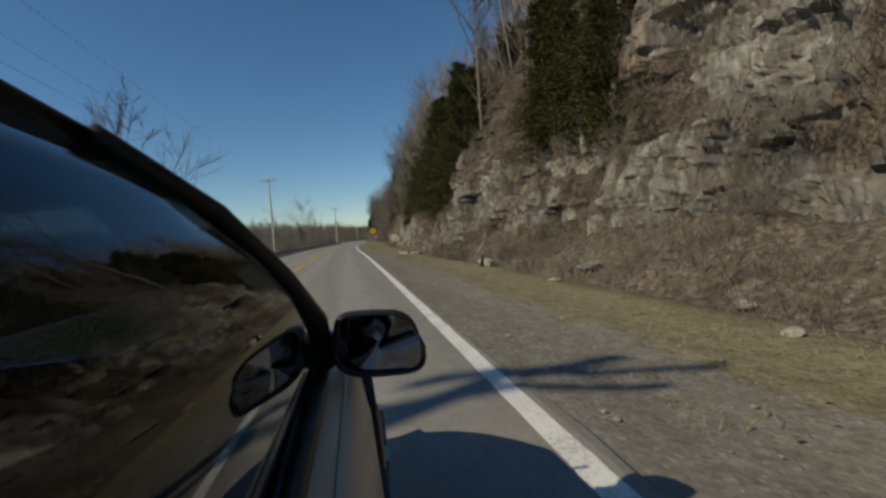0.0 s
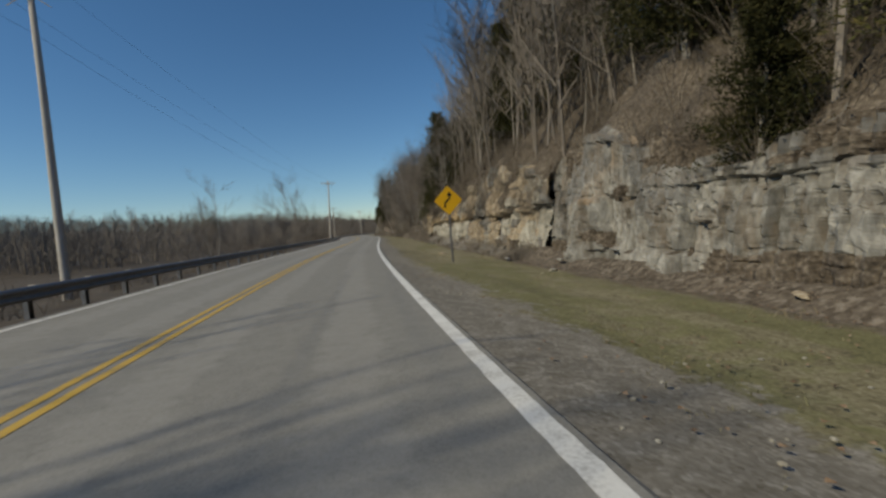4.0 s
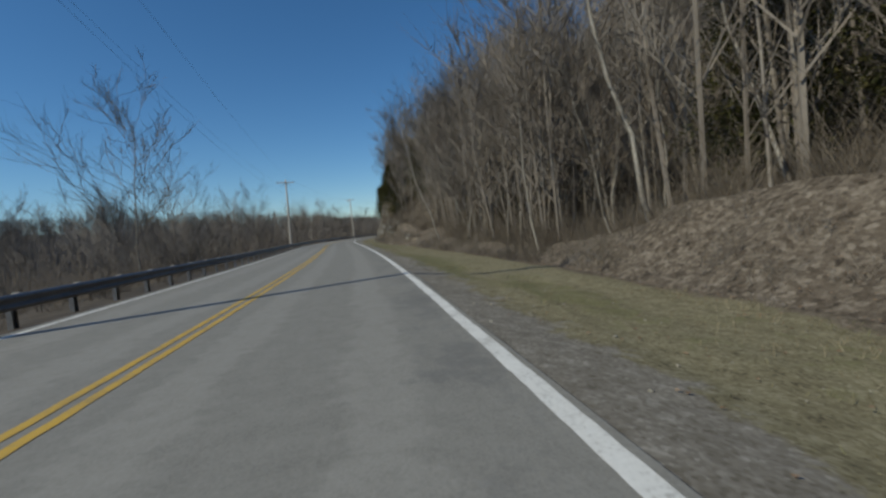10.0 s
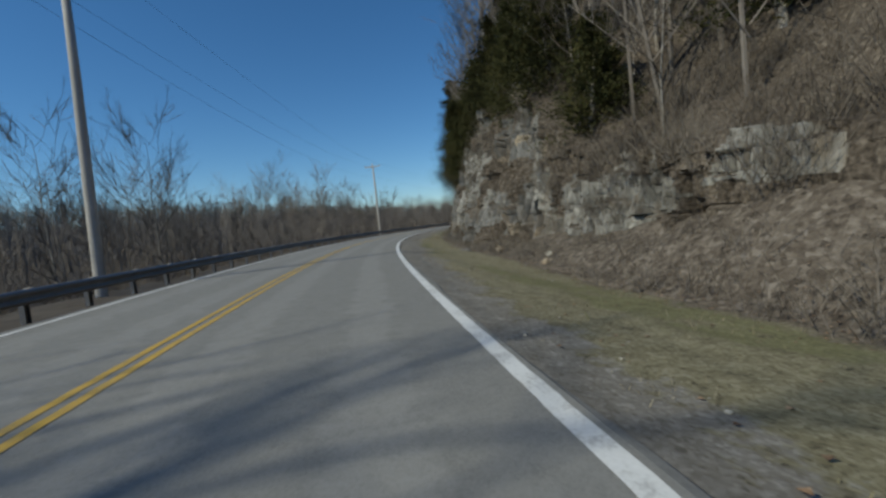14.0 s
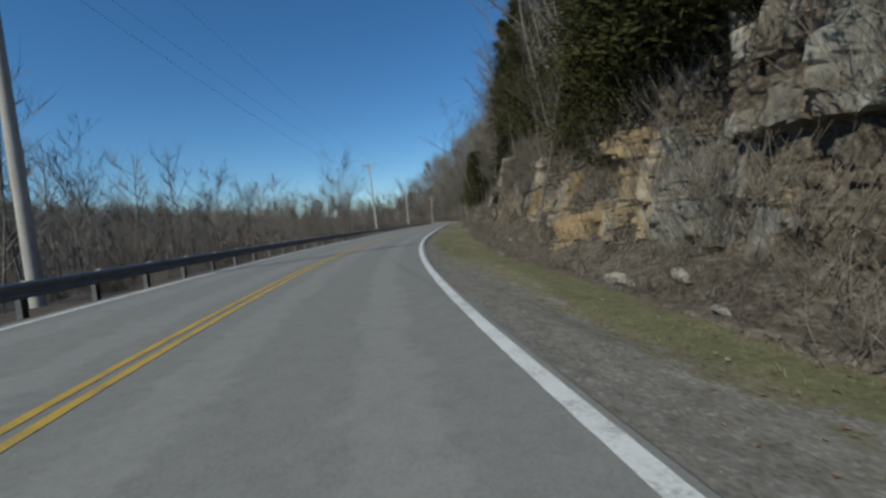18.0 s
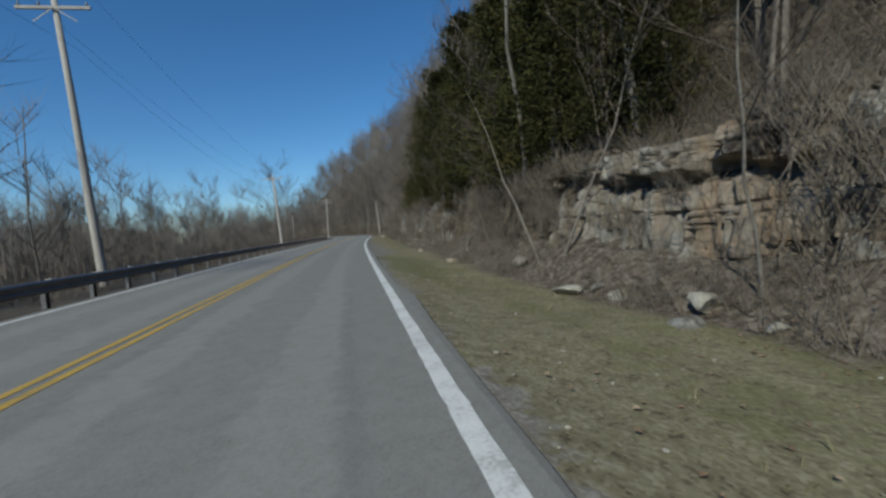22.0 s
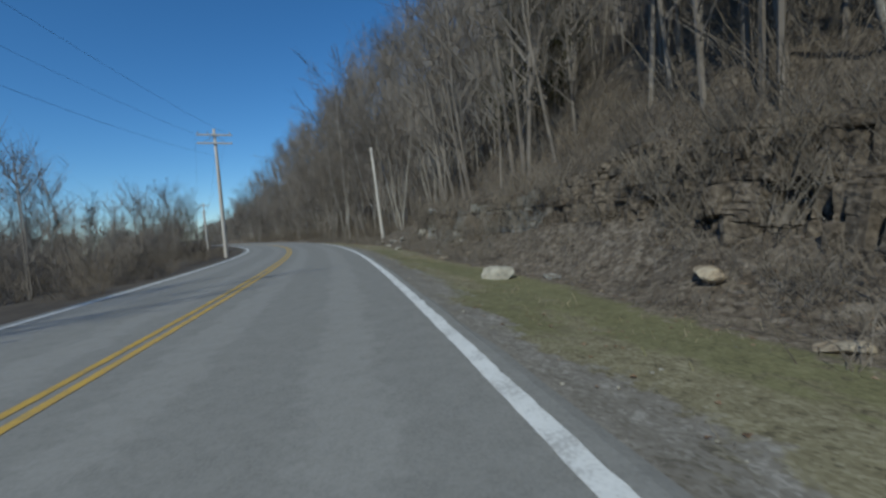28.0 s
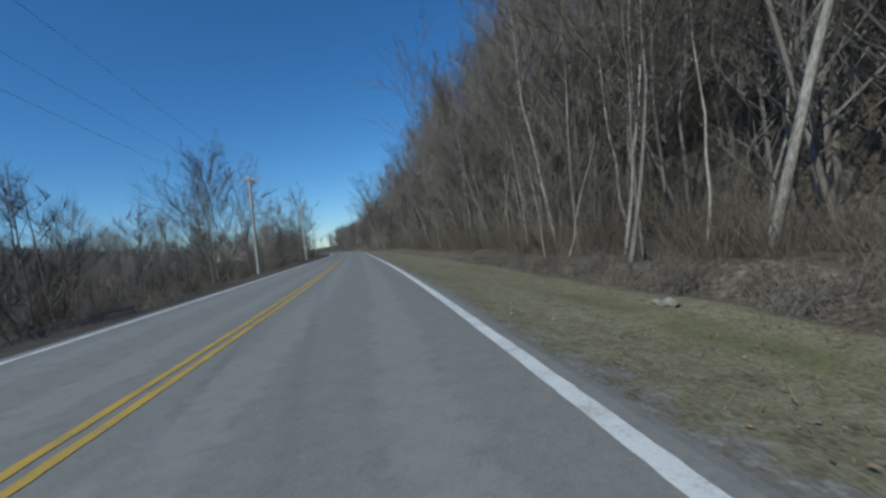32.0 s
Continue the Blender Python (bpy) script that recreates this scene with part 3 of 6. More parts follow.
# ---------------------------------------------------------------- rock and banks
def rock_relief(s, z, thick, wide, amp, seed):
    """How far the face stands out: buttresses, blocks split by upright joints and broken beds, cracks, roughness."""
    zz = z + 0.35 * fbm(s / 4, z / 4, seed, 3) + 0.2 * vnoise(s / 1.1, z / 2.5, seed + 33)
    ss = s + 0.4 * fbm(s / 2.5, z / 1.6, seed + 34, 3)
    out = (0.15 + 1.9 * amp) * fbm(s / 4.2, z / 8, seed + 20, 3) + (0.12 + 0.4 * amp) * fbm(s / 1.4, z / 6, seed + 40, 3) + 0.12 * fbm(s / 0.3, z / 2.6, seed + 45, 2)
    levels = ((1.7 * thick, 1.6 * wide, 1.0, 1), (1.8 * thick, 0.8 * wide, 0.7, 0), (0.95, 0.36, 0.5, 0), (0.42, 0.22, 0.3, 0))
    for k, (h, w, push, beds) in enumerate(levels):
        q = seed + 100 * k
        if beds:
            rf = zz / h
            row = np.floor(rf)
            cf = ss / (w * (0.6 + 0.9 * hash01(row, row * 0 + q))) + 7 * hash01(row, row * 0 + q + 1)
            col = np.floor(cf)
        else:
            cf = ss / w + 0.5 * vnoise(ss / (2.5 * w), zz / (4 * h), q + 2)
            col = np.floor(cf)
            rf = zz / (h * (0.6 + 0.9 * hash01(col, col * 0 + q))) + 5 * hash01(col, col * 0 + q + 1)
            row = np.floor(rf)
        rnd = lambda m: hash01(row, col, row * 0 + q + 10 + m) - 0.5
        fr, fc = rf - row, cf - col
        bed_gap, joint = np.minimum(fr, 1 - fr) * h, np.minimum(fc, 1 - fc) * w
        gap = np.minimum(bed_gap, joint)
        some = 0.35 + 0.65 * smooth(1.8 * vnoise(s / 2.1, zz / 1.5, q + 3) + 0.6)
        step_ = push * 1.25 * amp
        out = out + some * step_ * (0.75 * rnd(0) + 1.1 * rnd(1) * (fc - 0.5) + 0.35 * rnd(2) * (fr - 0.5)) - push * some * (0.3 * (1 - smooth(joint / 0.06)) + 0.09 * (1 - smooth(bed_gap / 0.05)))
        if k < 2:
            out = out - (rnd(3) > 0.43) * 0.3 * push * smooth(gap / 0.06)
    split = s / (wide * 2.3) + 0.5 * vnoise(s / 3, z / 2, seed + 50)
    out = out - 0.45 * hash01(np.round(split), split * 0, split * 0 + seed + 2) * (1 - smooth(np.abs(split - np.round(split)) * wide * 2.3 / 0.2))
    return out + (0.03 + 0.16 * amp) * fbm(s / 0.35, z / 0.8, seed + 30, 3)


def cliff(s0, s1, thick, wide, amp, seed, mats, pick, label, step=0.085, shelf=None, rows=56, ease=0.0, holes=(), soil=0.2):
    sv = np.arange(s0, s1 + step, step)
    t0, tw, th_, fh = toe(sv), talus_w(sv), talus_h(sv), face_h(sv)
    v = np.concatenate([np.linspace(-0.2, 1, rows), 1 + np.linspace(0.03, 1, 22) ** 1.4])[None, :]
    s2 = np.repeat(sv[:, None], v.shape[1], 1)
    fh2, base = fh[:, None], (th_ - FALL * t0)[:, None]
    up = np.clip(v, -0.2, 1)
    z = base + fh2 * up
    rel = z - base
    over = np.clip(v - 1, 0, 1)
    out = rock_relief(s2, z, thick, wide, amp, seed)
    if shelf:
        zs, deep = shelf
        lift = zs + 0.25 * fbm(s2 / 5, 0 * s2, seed + 70, 3) + 0.34 * (hash01(np.floor(s2 / 0.85 + 0.4 * vnoise(s2, rel, seed + 71)), 0 * s2 + seed) - 0.5)
        out = out + 0.28 * smooth((rel - lift - 0.12) / 0.1) * (1 - smooth((rel - lift - 0.9) / 0.8)) - deep * np.clip(0.7 + 2.2 * fbm(s2 / 1.5, 0 * s2, seed + 75, 2), 0.1, 1.3) * np.exp(-((rel - lift) / 0.12) ** 2)
    back = 0 * s2
    for hs, hz, hw, hh, deep, *aslant in holes:
        ragged = 1 + 0.7 * fbm(s2 / 0.5, z / 0.6, seed + 60, 3)
        dent = deep * np.exp(-(np.abs((s2 - hs) / hw * ragged) ** 4) - np.abs((z - hz) / hh * ragged) ** 4) * (1 + 0.5 * fbm(s2 / 0.25, z / 0.25, seed + 61, 2))
        out = out - dent
        back = back + (aslant[0] if aslant else 0.0) * dent
    fade = smooth((fh2 - 0.4) / 1.6)
    lat = t0[:, None] + tw[:, None] + 0.16 * rel + ease * smooth((s2 - 81) / 5) * np.maximum(rel - 1.8, 0) - out * fade * (1 - smooth(over * 6)) + 8.5 * over
    zh = hill(s2, lat) + 0.12
    z = np.where(over > 0, zh + (z - zh) * (1 - smooth(over * 8)), z) + 0.5 * fbm(s2 / 1.4, lat / 1.2, seed + 80, 3) * smooth(over * 6)
    k = pick(mid(s2), mid(rel), mid(z))
    slope = np.gradient(out, axis=1) / np.maximum(np.gradient(rel, axis=1), 0.01)
    k = np.where((mid(-slope) > 2.2 - 3.0 * soil) & (mid(fbm(s2 / 1.1, rel / 0.5, seed + 95, 3)) > -0.1), len(mats), k)
    k = np.where(mid(fbm(s2 / 2.6, rel / 1.3, seed + 91, 4)) > 0.5 - 0.9 * soil, len(mats), k)
    k = np.where(mid(rel - fh2 * (1.25 - soil + 0.9 * fbm(s2 / 1.6, 0 * s2, seed + 93, 3)) + 0.5 * fbm(s2 / 0.7, rel / 0.7, seed + 94, 2)) > 0, len(mats), k)
    k = np.where(mid(fh2 + 0 * s2 + 0.9 * fbm(s2 / 1.2, rel / 0.7, seed + 97, 3)) < 0.95, len(mats), k)
    k = np.where((mid(over + 0 * s2) > 0.012) & (mid(over + 0 * s2) > 0.05 + 0.16 * mid(fbm(s2 / 1.5, lat, seed + 90, 2))), len(mats), k)
    ob = new("rock_cliff", sheet("rock_cliff", s2 + back, lat, z, [*mats, M_LITTER], False, k.ravel()))
    return tagged(ob, label, "cliff", kind="structure")


blot = lambda s, z, sc, seed: fbm(s / sc, z / sc, seed, 3)
one = lambda s, r, z: np.zeros(r.shape, int)
tints = lambda a, b: lambda s, r, z: np.where(blot(s, z, 2.4, a) > 0.06, 1, np.where(blot(s, z, 3.1, b) > 0.24, 2, 0))
cliff(-60, 27.5, 0.9, 1.0, 0.6, 100, [M_GREY, M_DIM, M_GREYRUST], tints(41, 42), "tall weathered grey limestone cliff overgrown with brush", step=0.1, rows=84, soil=0.31)
cliff(27, 66.5, 0.95, 1.0, 0.24, 200, [M_DIM, M_GREY, M_GREYRUST], tints(51, 52), "smooth cut wall of grey limestone with rust streaks")
cliff(66, 100.5, 0.95, 0.62, 0.3, 300, [M_PALE, M_DIM, M_ORANGE, M_TAN], lambda s, r, z: np.where((r < 1.3) & (s + 6 * blot(s, z, 3, 6) > 80), 0, np.where(r + 1.5 * blot(s, z, 2, 5) > 2.7 + 2.0 * (1 - smooth((s - 80) / 4)), 4, np.where((blot(s, z, 3, 3) > 0.12 - 0.25 * smooth((s - 84) / 3)) & (r > 1.5), 2, np.where(blot(s, z, 1.6, 9) > 0.0, 3, np.where(blot(s, z, 2.2, 19) > 0.0, 0, 1))))),
      "layered rock cut, pale beds under a dark undercut ledge", shelf=(1.45, 0.7), ease=0.5, soil=0.08)
cliff(100, 112.5, 0.95, 0.6, 0.38, 400, [M_TAN, M_ORANGE, M_DIM], tints(43, 44), "low tan rock face in squared blocks")
cliff(176.5, 190.5, 0.55, 0.7, 0.4, 500, [M_GREY], one, "rocky bank with weathered grey outcrops", soil=0.4)
cliff(190, 224.5, 0.9, 0.7, 0.62, 600, [M_GREY, M_DIM, M_TAN], tints(45, 46), "high grey limestone cliff broken into square blocks", rows=84, soil=0.33)
cliff(224, 260, 0.6, 0.8, 0.5, 700, [M_GREYRUST, M_ORANGE, M_TAN], lambda s, r, z: np.where(blot(s, z, 3, 8) + 0.55 * np.exp(-((s - 251.5) / 3) ** 2) + 0.2 * np.exp(-((s - 256) / 2) ** 2) - 0.4 * np.exp(-((s - 245.8) / 1.8) ** 2) > 0.3, 1, np.where(blot(s, z, 2, 14) > 0.2, 2, 0)), "broken rock bank with rust-orange beds and a dark hollow", rows=70, holes=((255.95, 2.25, 0.46, 0.75, 3.2, 1.0), (254.2, 3.3, 0.5, 0.4, 1.6, 0.6), (255.0, 2.85, 0.35, 0.14, 0.9), (253.2, 1.1, 0.5, 0.2, 1.0), (258, 2.9, 0.7, 0.2, 1.0), (257.5, 1.4, 0.5, 0.13, 0.7), (250.5, 2.4, 0.3, 0.3, 0.8)), soil=0.36)
cliff(259.5, 288.5, 0.55, 0.75, 0.42, 800, [M_GREYRUST], one, "thin-bedded grey ledges with shaded overhangs", shelf=(1.2, 0.35), soil=0.42)
cliff(288, 332.5, 1.5, 0.5, 0.36, 900, [M_GREYRUST, M_DIM], lambda s, r, z: (blot(s, z, 2.5, 18) > 0.02).astype(int), "grey rock ledges with overhangs above a leafy slope", soil=0.37, holes=((315.6, 2.5, 1.15, 1.75, 5.0, 1.25), (312.9, 2.75, 0.35, 0.3, 1.0, 0.7), (311.6, 2.35, 0.22, 0.32, 1.0, 0.5), (311.6, 3.75, 1.2, 0.2, 1.1, 0.4), (292.8, 1.45, 0.3, 0.38, 1.1), (290.4, 1.75, 0.9, 0.16, 0.9), (326.7, 2.45, 0.45, 0.25, 1.0), (323.6, 2.7, 1.3, 0.55, 1.3)))
cliff(332, 376, 0.7, 0.75, 0.5, 1000, [M_DIM, M_GREYRUST], lambda s, r, z: (blot(s, z, 2, 28) > 0.05).astype(int), "low broken rock bank running out into the woods", soil=0.5)

# the slope of leaves and soil at the foot of the rock, and the wooded bank where there is no rock
sa = np.arange(-85.0, 640.0, 0.4)
u = np.linspace(0, 1, 22)[None, :]
t0, tw, fh = toe(sa)[:, None], talus_w(sa)[:, None], face_h(sa)[:, None]
bare = 1 - smooth(fh / 0.8)
reach = tw + 0.7 + 7.5 * bare
l2 = t0 - 0.3 + (reach + 0.3) * u ** (1 + 0.8 * bare)
s2 = np.repeat(sa[:, None], l2.shape[1], 1)
rise = np.clip((l2 - t0) / tw, -0.2, 1)
z2 = -FALL * t0 + talus_h(sa)[:, None] * np.where(rise > 0, rise, 0) ** 1.15
z2 = np.where((l2 > t0 + tw) & (fh < 0.8), hill(s2, l2) + 0.1, z2)
z2 = z2 + (0.16 * fbm(s2 / 0.9, l2 / 0.9, 71, 4) + 0.3 * fbm(s2 / 3, l2 / 2, 72, 2)) * smooth((l2 - t0 + 0.2) / 0.8)
z2[:, 0] = (-FALL * t0)[:, 0] - 0.2
me = sheet("bank", s2, l2, z2, M_BANK)
mark(me, "rubble", knots(s2, (64, -1), (72, 0.25), (97, 0.25), (101, -1), (192, -0.8), (196, -0.1), (206, -0.1), (212, -0.8)))
tagged(new("bank", me), "bank of brown fallen leaves and soil under the rock", "bank", kind="structure")

# ---------------------------------------------------------------- trees and brush
def bare_tree(seed, height, first, spread_, limbs):
    """A winter tree: trunk, and a crown of limbs, branches and twigs."""
    r = random.Random(seed)
    trunk, crown = Soup(), Soup()
    n = 9
    p, pts = Vector((0, 0, -0.5)), []
    lean = Vector((r.uniform(-0.12, 0.12), r.uniform(-0.12, 0.12), 1))
    for i in range(n):
        pts.append(p.copy())
        p = p + (lean + Vector((r.uniform(-0.12, 0.12), r.uniform(-0.12, 0.12), 0))).normalized() * (height * 0.86 / (n - 1))
    r0 = 0.0042 * height + 0.014
    rad = [r0 * (1.25 if i == 0 else 1) * (1 - 0.88 * i / (n - 1)) for i in range(n)]
    trunk.add(tube(pts, rad, 7))

    def along(t):
        f = t * (n - 1)
        i = min(int(f), n - 2)
        return pts[i].lerp(pts[i + 1], f - i), rad[i] + (rad[i + 1] - rad[i]) * (f - i)

    def shoot(base, way, length, radius, level):
        k = (5, 4, 3)[level]
        q, line = base.copy(), []
        w = way.normalized()
        for i in range(k):
            line.append(q.copy())
            w = (w + Vector((r.uniform(-0.28, 0.28), r.uniform(-0.28, 0.28), r.uniform(-0.1, 0.3)))).normalized()
            q = q + w * length / (k - 1)
        if level == 2:
            side = w.orthogonal().normalized() * min(max(radius, 0.006), 0.009)
            o = len(crown.v)
            crown.v += [tuple(line[0] - side), tuple(line[0] + side), tuple(line[1] - side * 0.7), tuple(line[1] + side * 0.7), tuple(line[2])]
            crown.f += [(o, o + 1, o + 3), (o, o + 3, o + 2), (o + 2, o + 3, o + 4)]
            return
        crown.add(tube(line, [max(radius * (1 - 0.8 * i / (k - 1)), 0.009) for i in range(k)], (5, 3, 3)[level]))
        for _ in range((7, 9)[level]):
            t = r.uniform(0.25, 1.0)
            i = min(int(t * (k - 1)), k - 2)
            b = line[i].lerp(line[i + 1], t * (k - 1) - i)
            w2 = (line[i + 1] - line[i]).normalized() + Vector((r.gauss(0, 0.55), r.gauss(0, 0.55), r.gauss(0.15, 0.4)))
            shoot(b, w2, length * r.uniform(0.35, 0.6), radius * 0.38, level + 1)

    for j in range(limbs):
        t = first + (1 - first) * (j + r.random()) / limbs
        b, rr = along(min(t, 0.99))
        a = r.uniform(0, 2 * math.pi)
        w = Vector((math.cos(a), math.sin(a), r.uniform(0.45, 1.3)))
        shoot(b, w, height * spread_ * r.uniform(0.7, 1.2) * (1.15 - 0.7 * (t - first)), rr * 0.55, 0)
    return trunk.arrays(), crown.arrays()


def cedar(seed, height, width):
    """An evergreen: boughs hung with very many small sprays, ragged in outline."""
    r = np.random.default_rng(seed)
    trunk = Soup()
    trunk.add(tube([(0, 0, -0.4), (0.05, 0, height * 0.4), (0, 0.05, height * 0.93)], [0.13, 0.08, 0.02], 6))
    nb = int(height * 44)
    t = r.random(nb) ** 0.85
    a = r.uniform(0, 2 * math.pi, nb)
    reach_ = width * (0.2 + 0.95 * (1 - t) ** 0.8) * r.uniform(0.5, 1.12, nb)
    per = 64
    k = np.repeat(np.arange(nb), per)
    n = len(k)
    f = r.random(n) ** 0.6
    rise_ = r.uniform(-0.05, 0.42, nb)
    c = np.stack([np.cos(a[k]) * reach_[k] * f, np.sin(a[k]) * reach_[k] * f, height * (0.05 + 0.9 * t[k]) + rise_[k] * reach_[k] * f], -1)
    c += r.normal(0, 1, (n, 3)) * np.array([0.13, 0.13, 0.1]) * (0.45 + 0.7 * reach_[k] / width)[:, None]
    d = np.stack([np.cos(a[k]), np.sin(a[k]), np.full(n, 0.35)], -1) + r.normal(0, 0.65, (n, 3))
    d /= np.linalg.norm(d, axis=1)[:, None]
    side = np.cross(d, r.normal(0, 1, (n, 3)))
    side /= np.linalg.norm(side, axis=1)[:, None]
    deep_ = 1 + 1.3 * (1 - f)
    ln = (r.uniform(0.07, 0.17, n) * deep_)[:, None]
    wd = (r.uniform(0.009, 0.02, n) * deep_)[:, None]
    v = np.stack([c - side * wd * 0.6, c + d * ln * 0.55 + side * wd, c + d * ln, c + d * ln * 0.5 - side * wd], 1).reshape(-1, 3)
    o = 4 * np.arange(n)[:, None]
    return trunk.arrays(), (v, np.concatenate([o + np.array([[0, 1, 2]]), o + np.array([[0, 2, 3]])]))


def thing_tree(name, trunk, crown, bark, leaf, label, group):
    root = tagged(new(name), label, "tree", group)
    child("trunk", mesh_of("trunk", *trunk, bark), root)
    child("crown", mesh_of("crown", *crown, leaf, False), root)
    return root


WOOD = [thing_tree("bare_tree", *bare_tree(i, h, f, sp, nb), M_BARK, M_TWIG, lab, "bare trees on the slope")
        for i, (h, f, sp, nb, lab) in enumerate([
            (11, 0.42, 0.26, 11, "slender leafless hardwood tree on the wooded slope"),
            (13, 0.5, 0.24, 11, "tall leafless tree with a pale grey trunk"),
            (9, 0.3, 0.32, 12, "leafless young hardwood with spreading grey limbs"),
            (14, 0.38, 0.28, 13, "tall leafless tree with a forked open crown"),
            (7, 0.22, 0.36, 11, "small leafless understorey tree with fine twigs"),
            (12, 0.55, 0.22, 9, "thin bare tree with a long straight trunk"),
            (10, 0.2, 0.38, 20, "broad leafless field tree with spreading dark limbs")])]
CEDARS = [thing_tree("cedar_tree", *cedar(50 + i, h, w), M_BARK, M_CEDAR, "dense dark olive-green cedar growing above the rock", "cedars above the rock")
          for i, (h, w) in enumerate([(6.0, 2.0), (8.5, 2.5), (4.8, 1.9)])]

rng = np.random.default_rng(5)
used = {}


def plant(model, s, lat, z, turn, size, lean=0.0):
    """Set the first tree of a kind, or a copy of it."""
    m = stand(s, lat, z, 0) @ pose(0, 0, 0, 0, lean, turn) @ Matrix.Scale(size, 4)
    if model not in used:
        used[model] = True
        model.matrix_basis = m
        return model
    return copy_thing(model, m)


def top_z(s, lat):
    return float(hill(np.array(s), np.array(lat)))


def surface_z(s, lat):
    """Height of whatever ground lies at s, lat on the right-hand side."""
    s, lat = np.asarray(s, float), np.asarray(lat, float)
    t, w = toe(s), talus_w(s)
    bank_z = -FALL * np.minimum(lat, t) + talus_h(s) * np.clip((lat - t) / w, 0, 1)
    return np.where(lat < t + w, bank_z, hill(s, lat))


near, leaning = [], []
for k in range(135):
    s = rng.uniform(-6, 380)
    near.append((s, float(toe(s) + talus_w(s)) + 0.16 * float(face_h(s)) + 0.8 + 9 * rng.random() ** 1.4))
for k in range(118):
    s = rng.choice([rng.uniform(118, 168), rng.uniform(380, 450), rng.uniform(380, 450), rng.uniform(450, 540)])
    near.append((s, float(toe(s)) + 0.8 + 7 * rng.random()))
for k in range(20):
    s = rng.choice([rng.uniform(206, 240), rng.uniform(240, 264), rng.uniform(266, 290), rng.uniform(290, 345), rng.uniform(100, 122)])
    leaning.append((s, float(toe(s)) + rng.uniform(0.5, 1.8)))
for s, lat in near + leaning:
    i = int(rng.integers(0, 6))
    tall = 1.4 if s > 378 else 0.55 if s < 350 and face_h(s) > 0.4 and lat < toe(s) + 1.7 else 1.0
    plant(WOOD[i], s, lat, float(surface_z(s, lat)) - 0.15, rng.uniform(0, 360), tall * rng.uniform(0.75, 1.15), rng.uniform(-26, -4) if (s, lat) in leaning else rng.uniform(-16, 0))

# cedars: on ledges of the rock (how high above its foot), and on the slope behind
LEDGE_CEDARS = [(32, 3.2, 1.4), (34.5, 3.2, 1.4), (37.5, 3.1, 1.3), (41.5, 3, 1.2), (259, 2.8, 1.0), (282, 2.7, 1.1), (286, 2.6, 1.2), (289.5, 2.6, 1.1), (294, 2.6, 1.2), (322.5, 2.5, 1.1), (240.5, 2.8, 0.8), (10, 5.5, 1.0), (26.5, 3.6, 1.3), (30, 2.4, 1.2), (8.5, 4.8, 1.1), (5.5, 5.8, 1.1), (222, 4.2, 1.5), (225, 4.0, 1.6), (228, 3.8, 1.7), (232, 3.8, 1.6), (236, 3.8, 1.4), (204, 5.6, 1.0), (206.5, 5.2, 1.1), (200.5, 5.8, 1.0), (197, 5.9, 0.9), (300.5, 2.6, 1.2), (307, 2.6, 1.2), (112.5, 2.0, 1.2),
                (12.5, 2.4, 1.1), (14.5, 4.0, 0.9), (28.5, 3.2, 1.1), (31.5, 4.0, 1.2), (33.5, 3.0, 1.0), (36, 4.4, 1.0), (39.5, 3.2, 1.0), (46, 3.2, 0.8), (51, 3.3, 1.0), (57, 3.3, 0.9), (110, 2.4, 1.1),
                (188, 2.8, 1.0), (191, 4.6, 1.1), (194, 5.0, 1.1), (209, 5.6, 0.8), (212, 4.6, 1.0), (215, 5.4, 1.1), (218, 5.0, 1.0), (226, 4.0, 1.0), (229, 3.8, 1.2), (231.5, 3.6, 1.1), (297, 2.6, 1.0), (304, 2.6, 1.1), (310, 2.6, 1.2), (319, 2.6, 1.1), (326, 2.5, 1.0)]
for s, up, size in LEDGE_CEDARS:
    i = int(rng.integers(0, 3))
    up = min(up, float(face_h(s)))
    turn, size = rng.uniform(0, 360), size * rng.uniform(0.75, 1.0)
    if not 35.5 < s < 42.5:          # a bare gap above the cut wall
        plant(CEDARS[i], s, float(toe(s) + talus_w(s)) + 0.16 * up + 0.8, float(talus_h(s) - FALL * toe(s)) + up - 0.2, turn, size, -6)
for s, lat, size in ((74, 14.5, 1.3), (76.5, 13, 1.2), (79, 12, 1.25), (81.5, 11.5, 1.2), (80, 15, 1.4), (84, 12.5, 1.2), (85.5, 10.4, 1.0), (86.5, 11.5, 1.1), (104, 10.5, 1.1), (106, 12, 1.2), (110, 12, 1.2), (114, 12.5, 1.2), (102.5, 11.5, 1.1), (130, 12, 1.2), (134, 12.5, 1.2), (228, 4.7, 1.25), (231.5, 5.4, 1.25), (108, 10.5, 1.3), (112, 10.5, 1.3), (116, 11.5, 1.3), (235.5, 6.4, 0.9)):
    plant(CEDARS[1 if size > 1.2 else 0], s, lat, float(surface_z(s, lat)) - 0.1, 40 * s, size, -7)
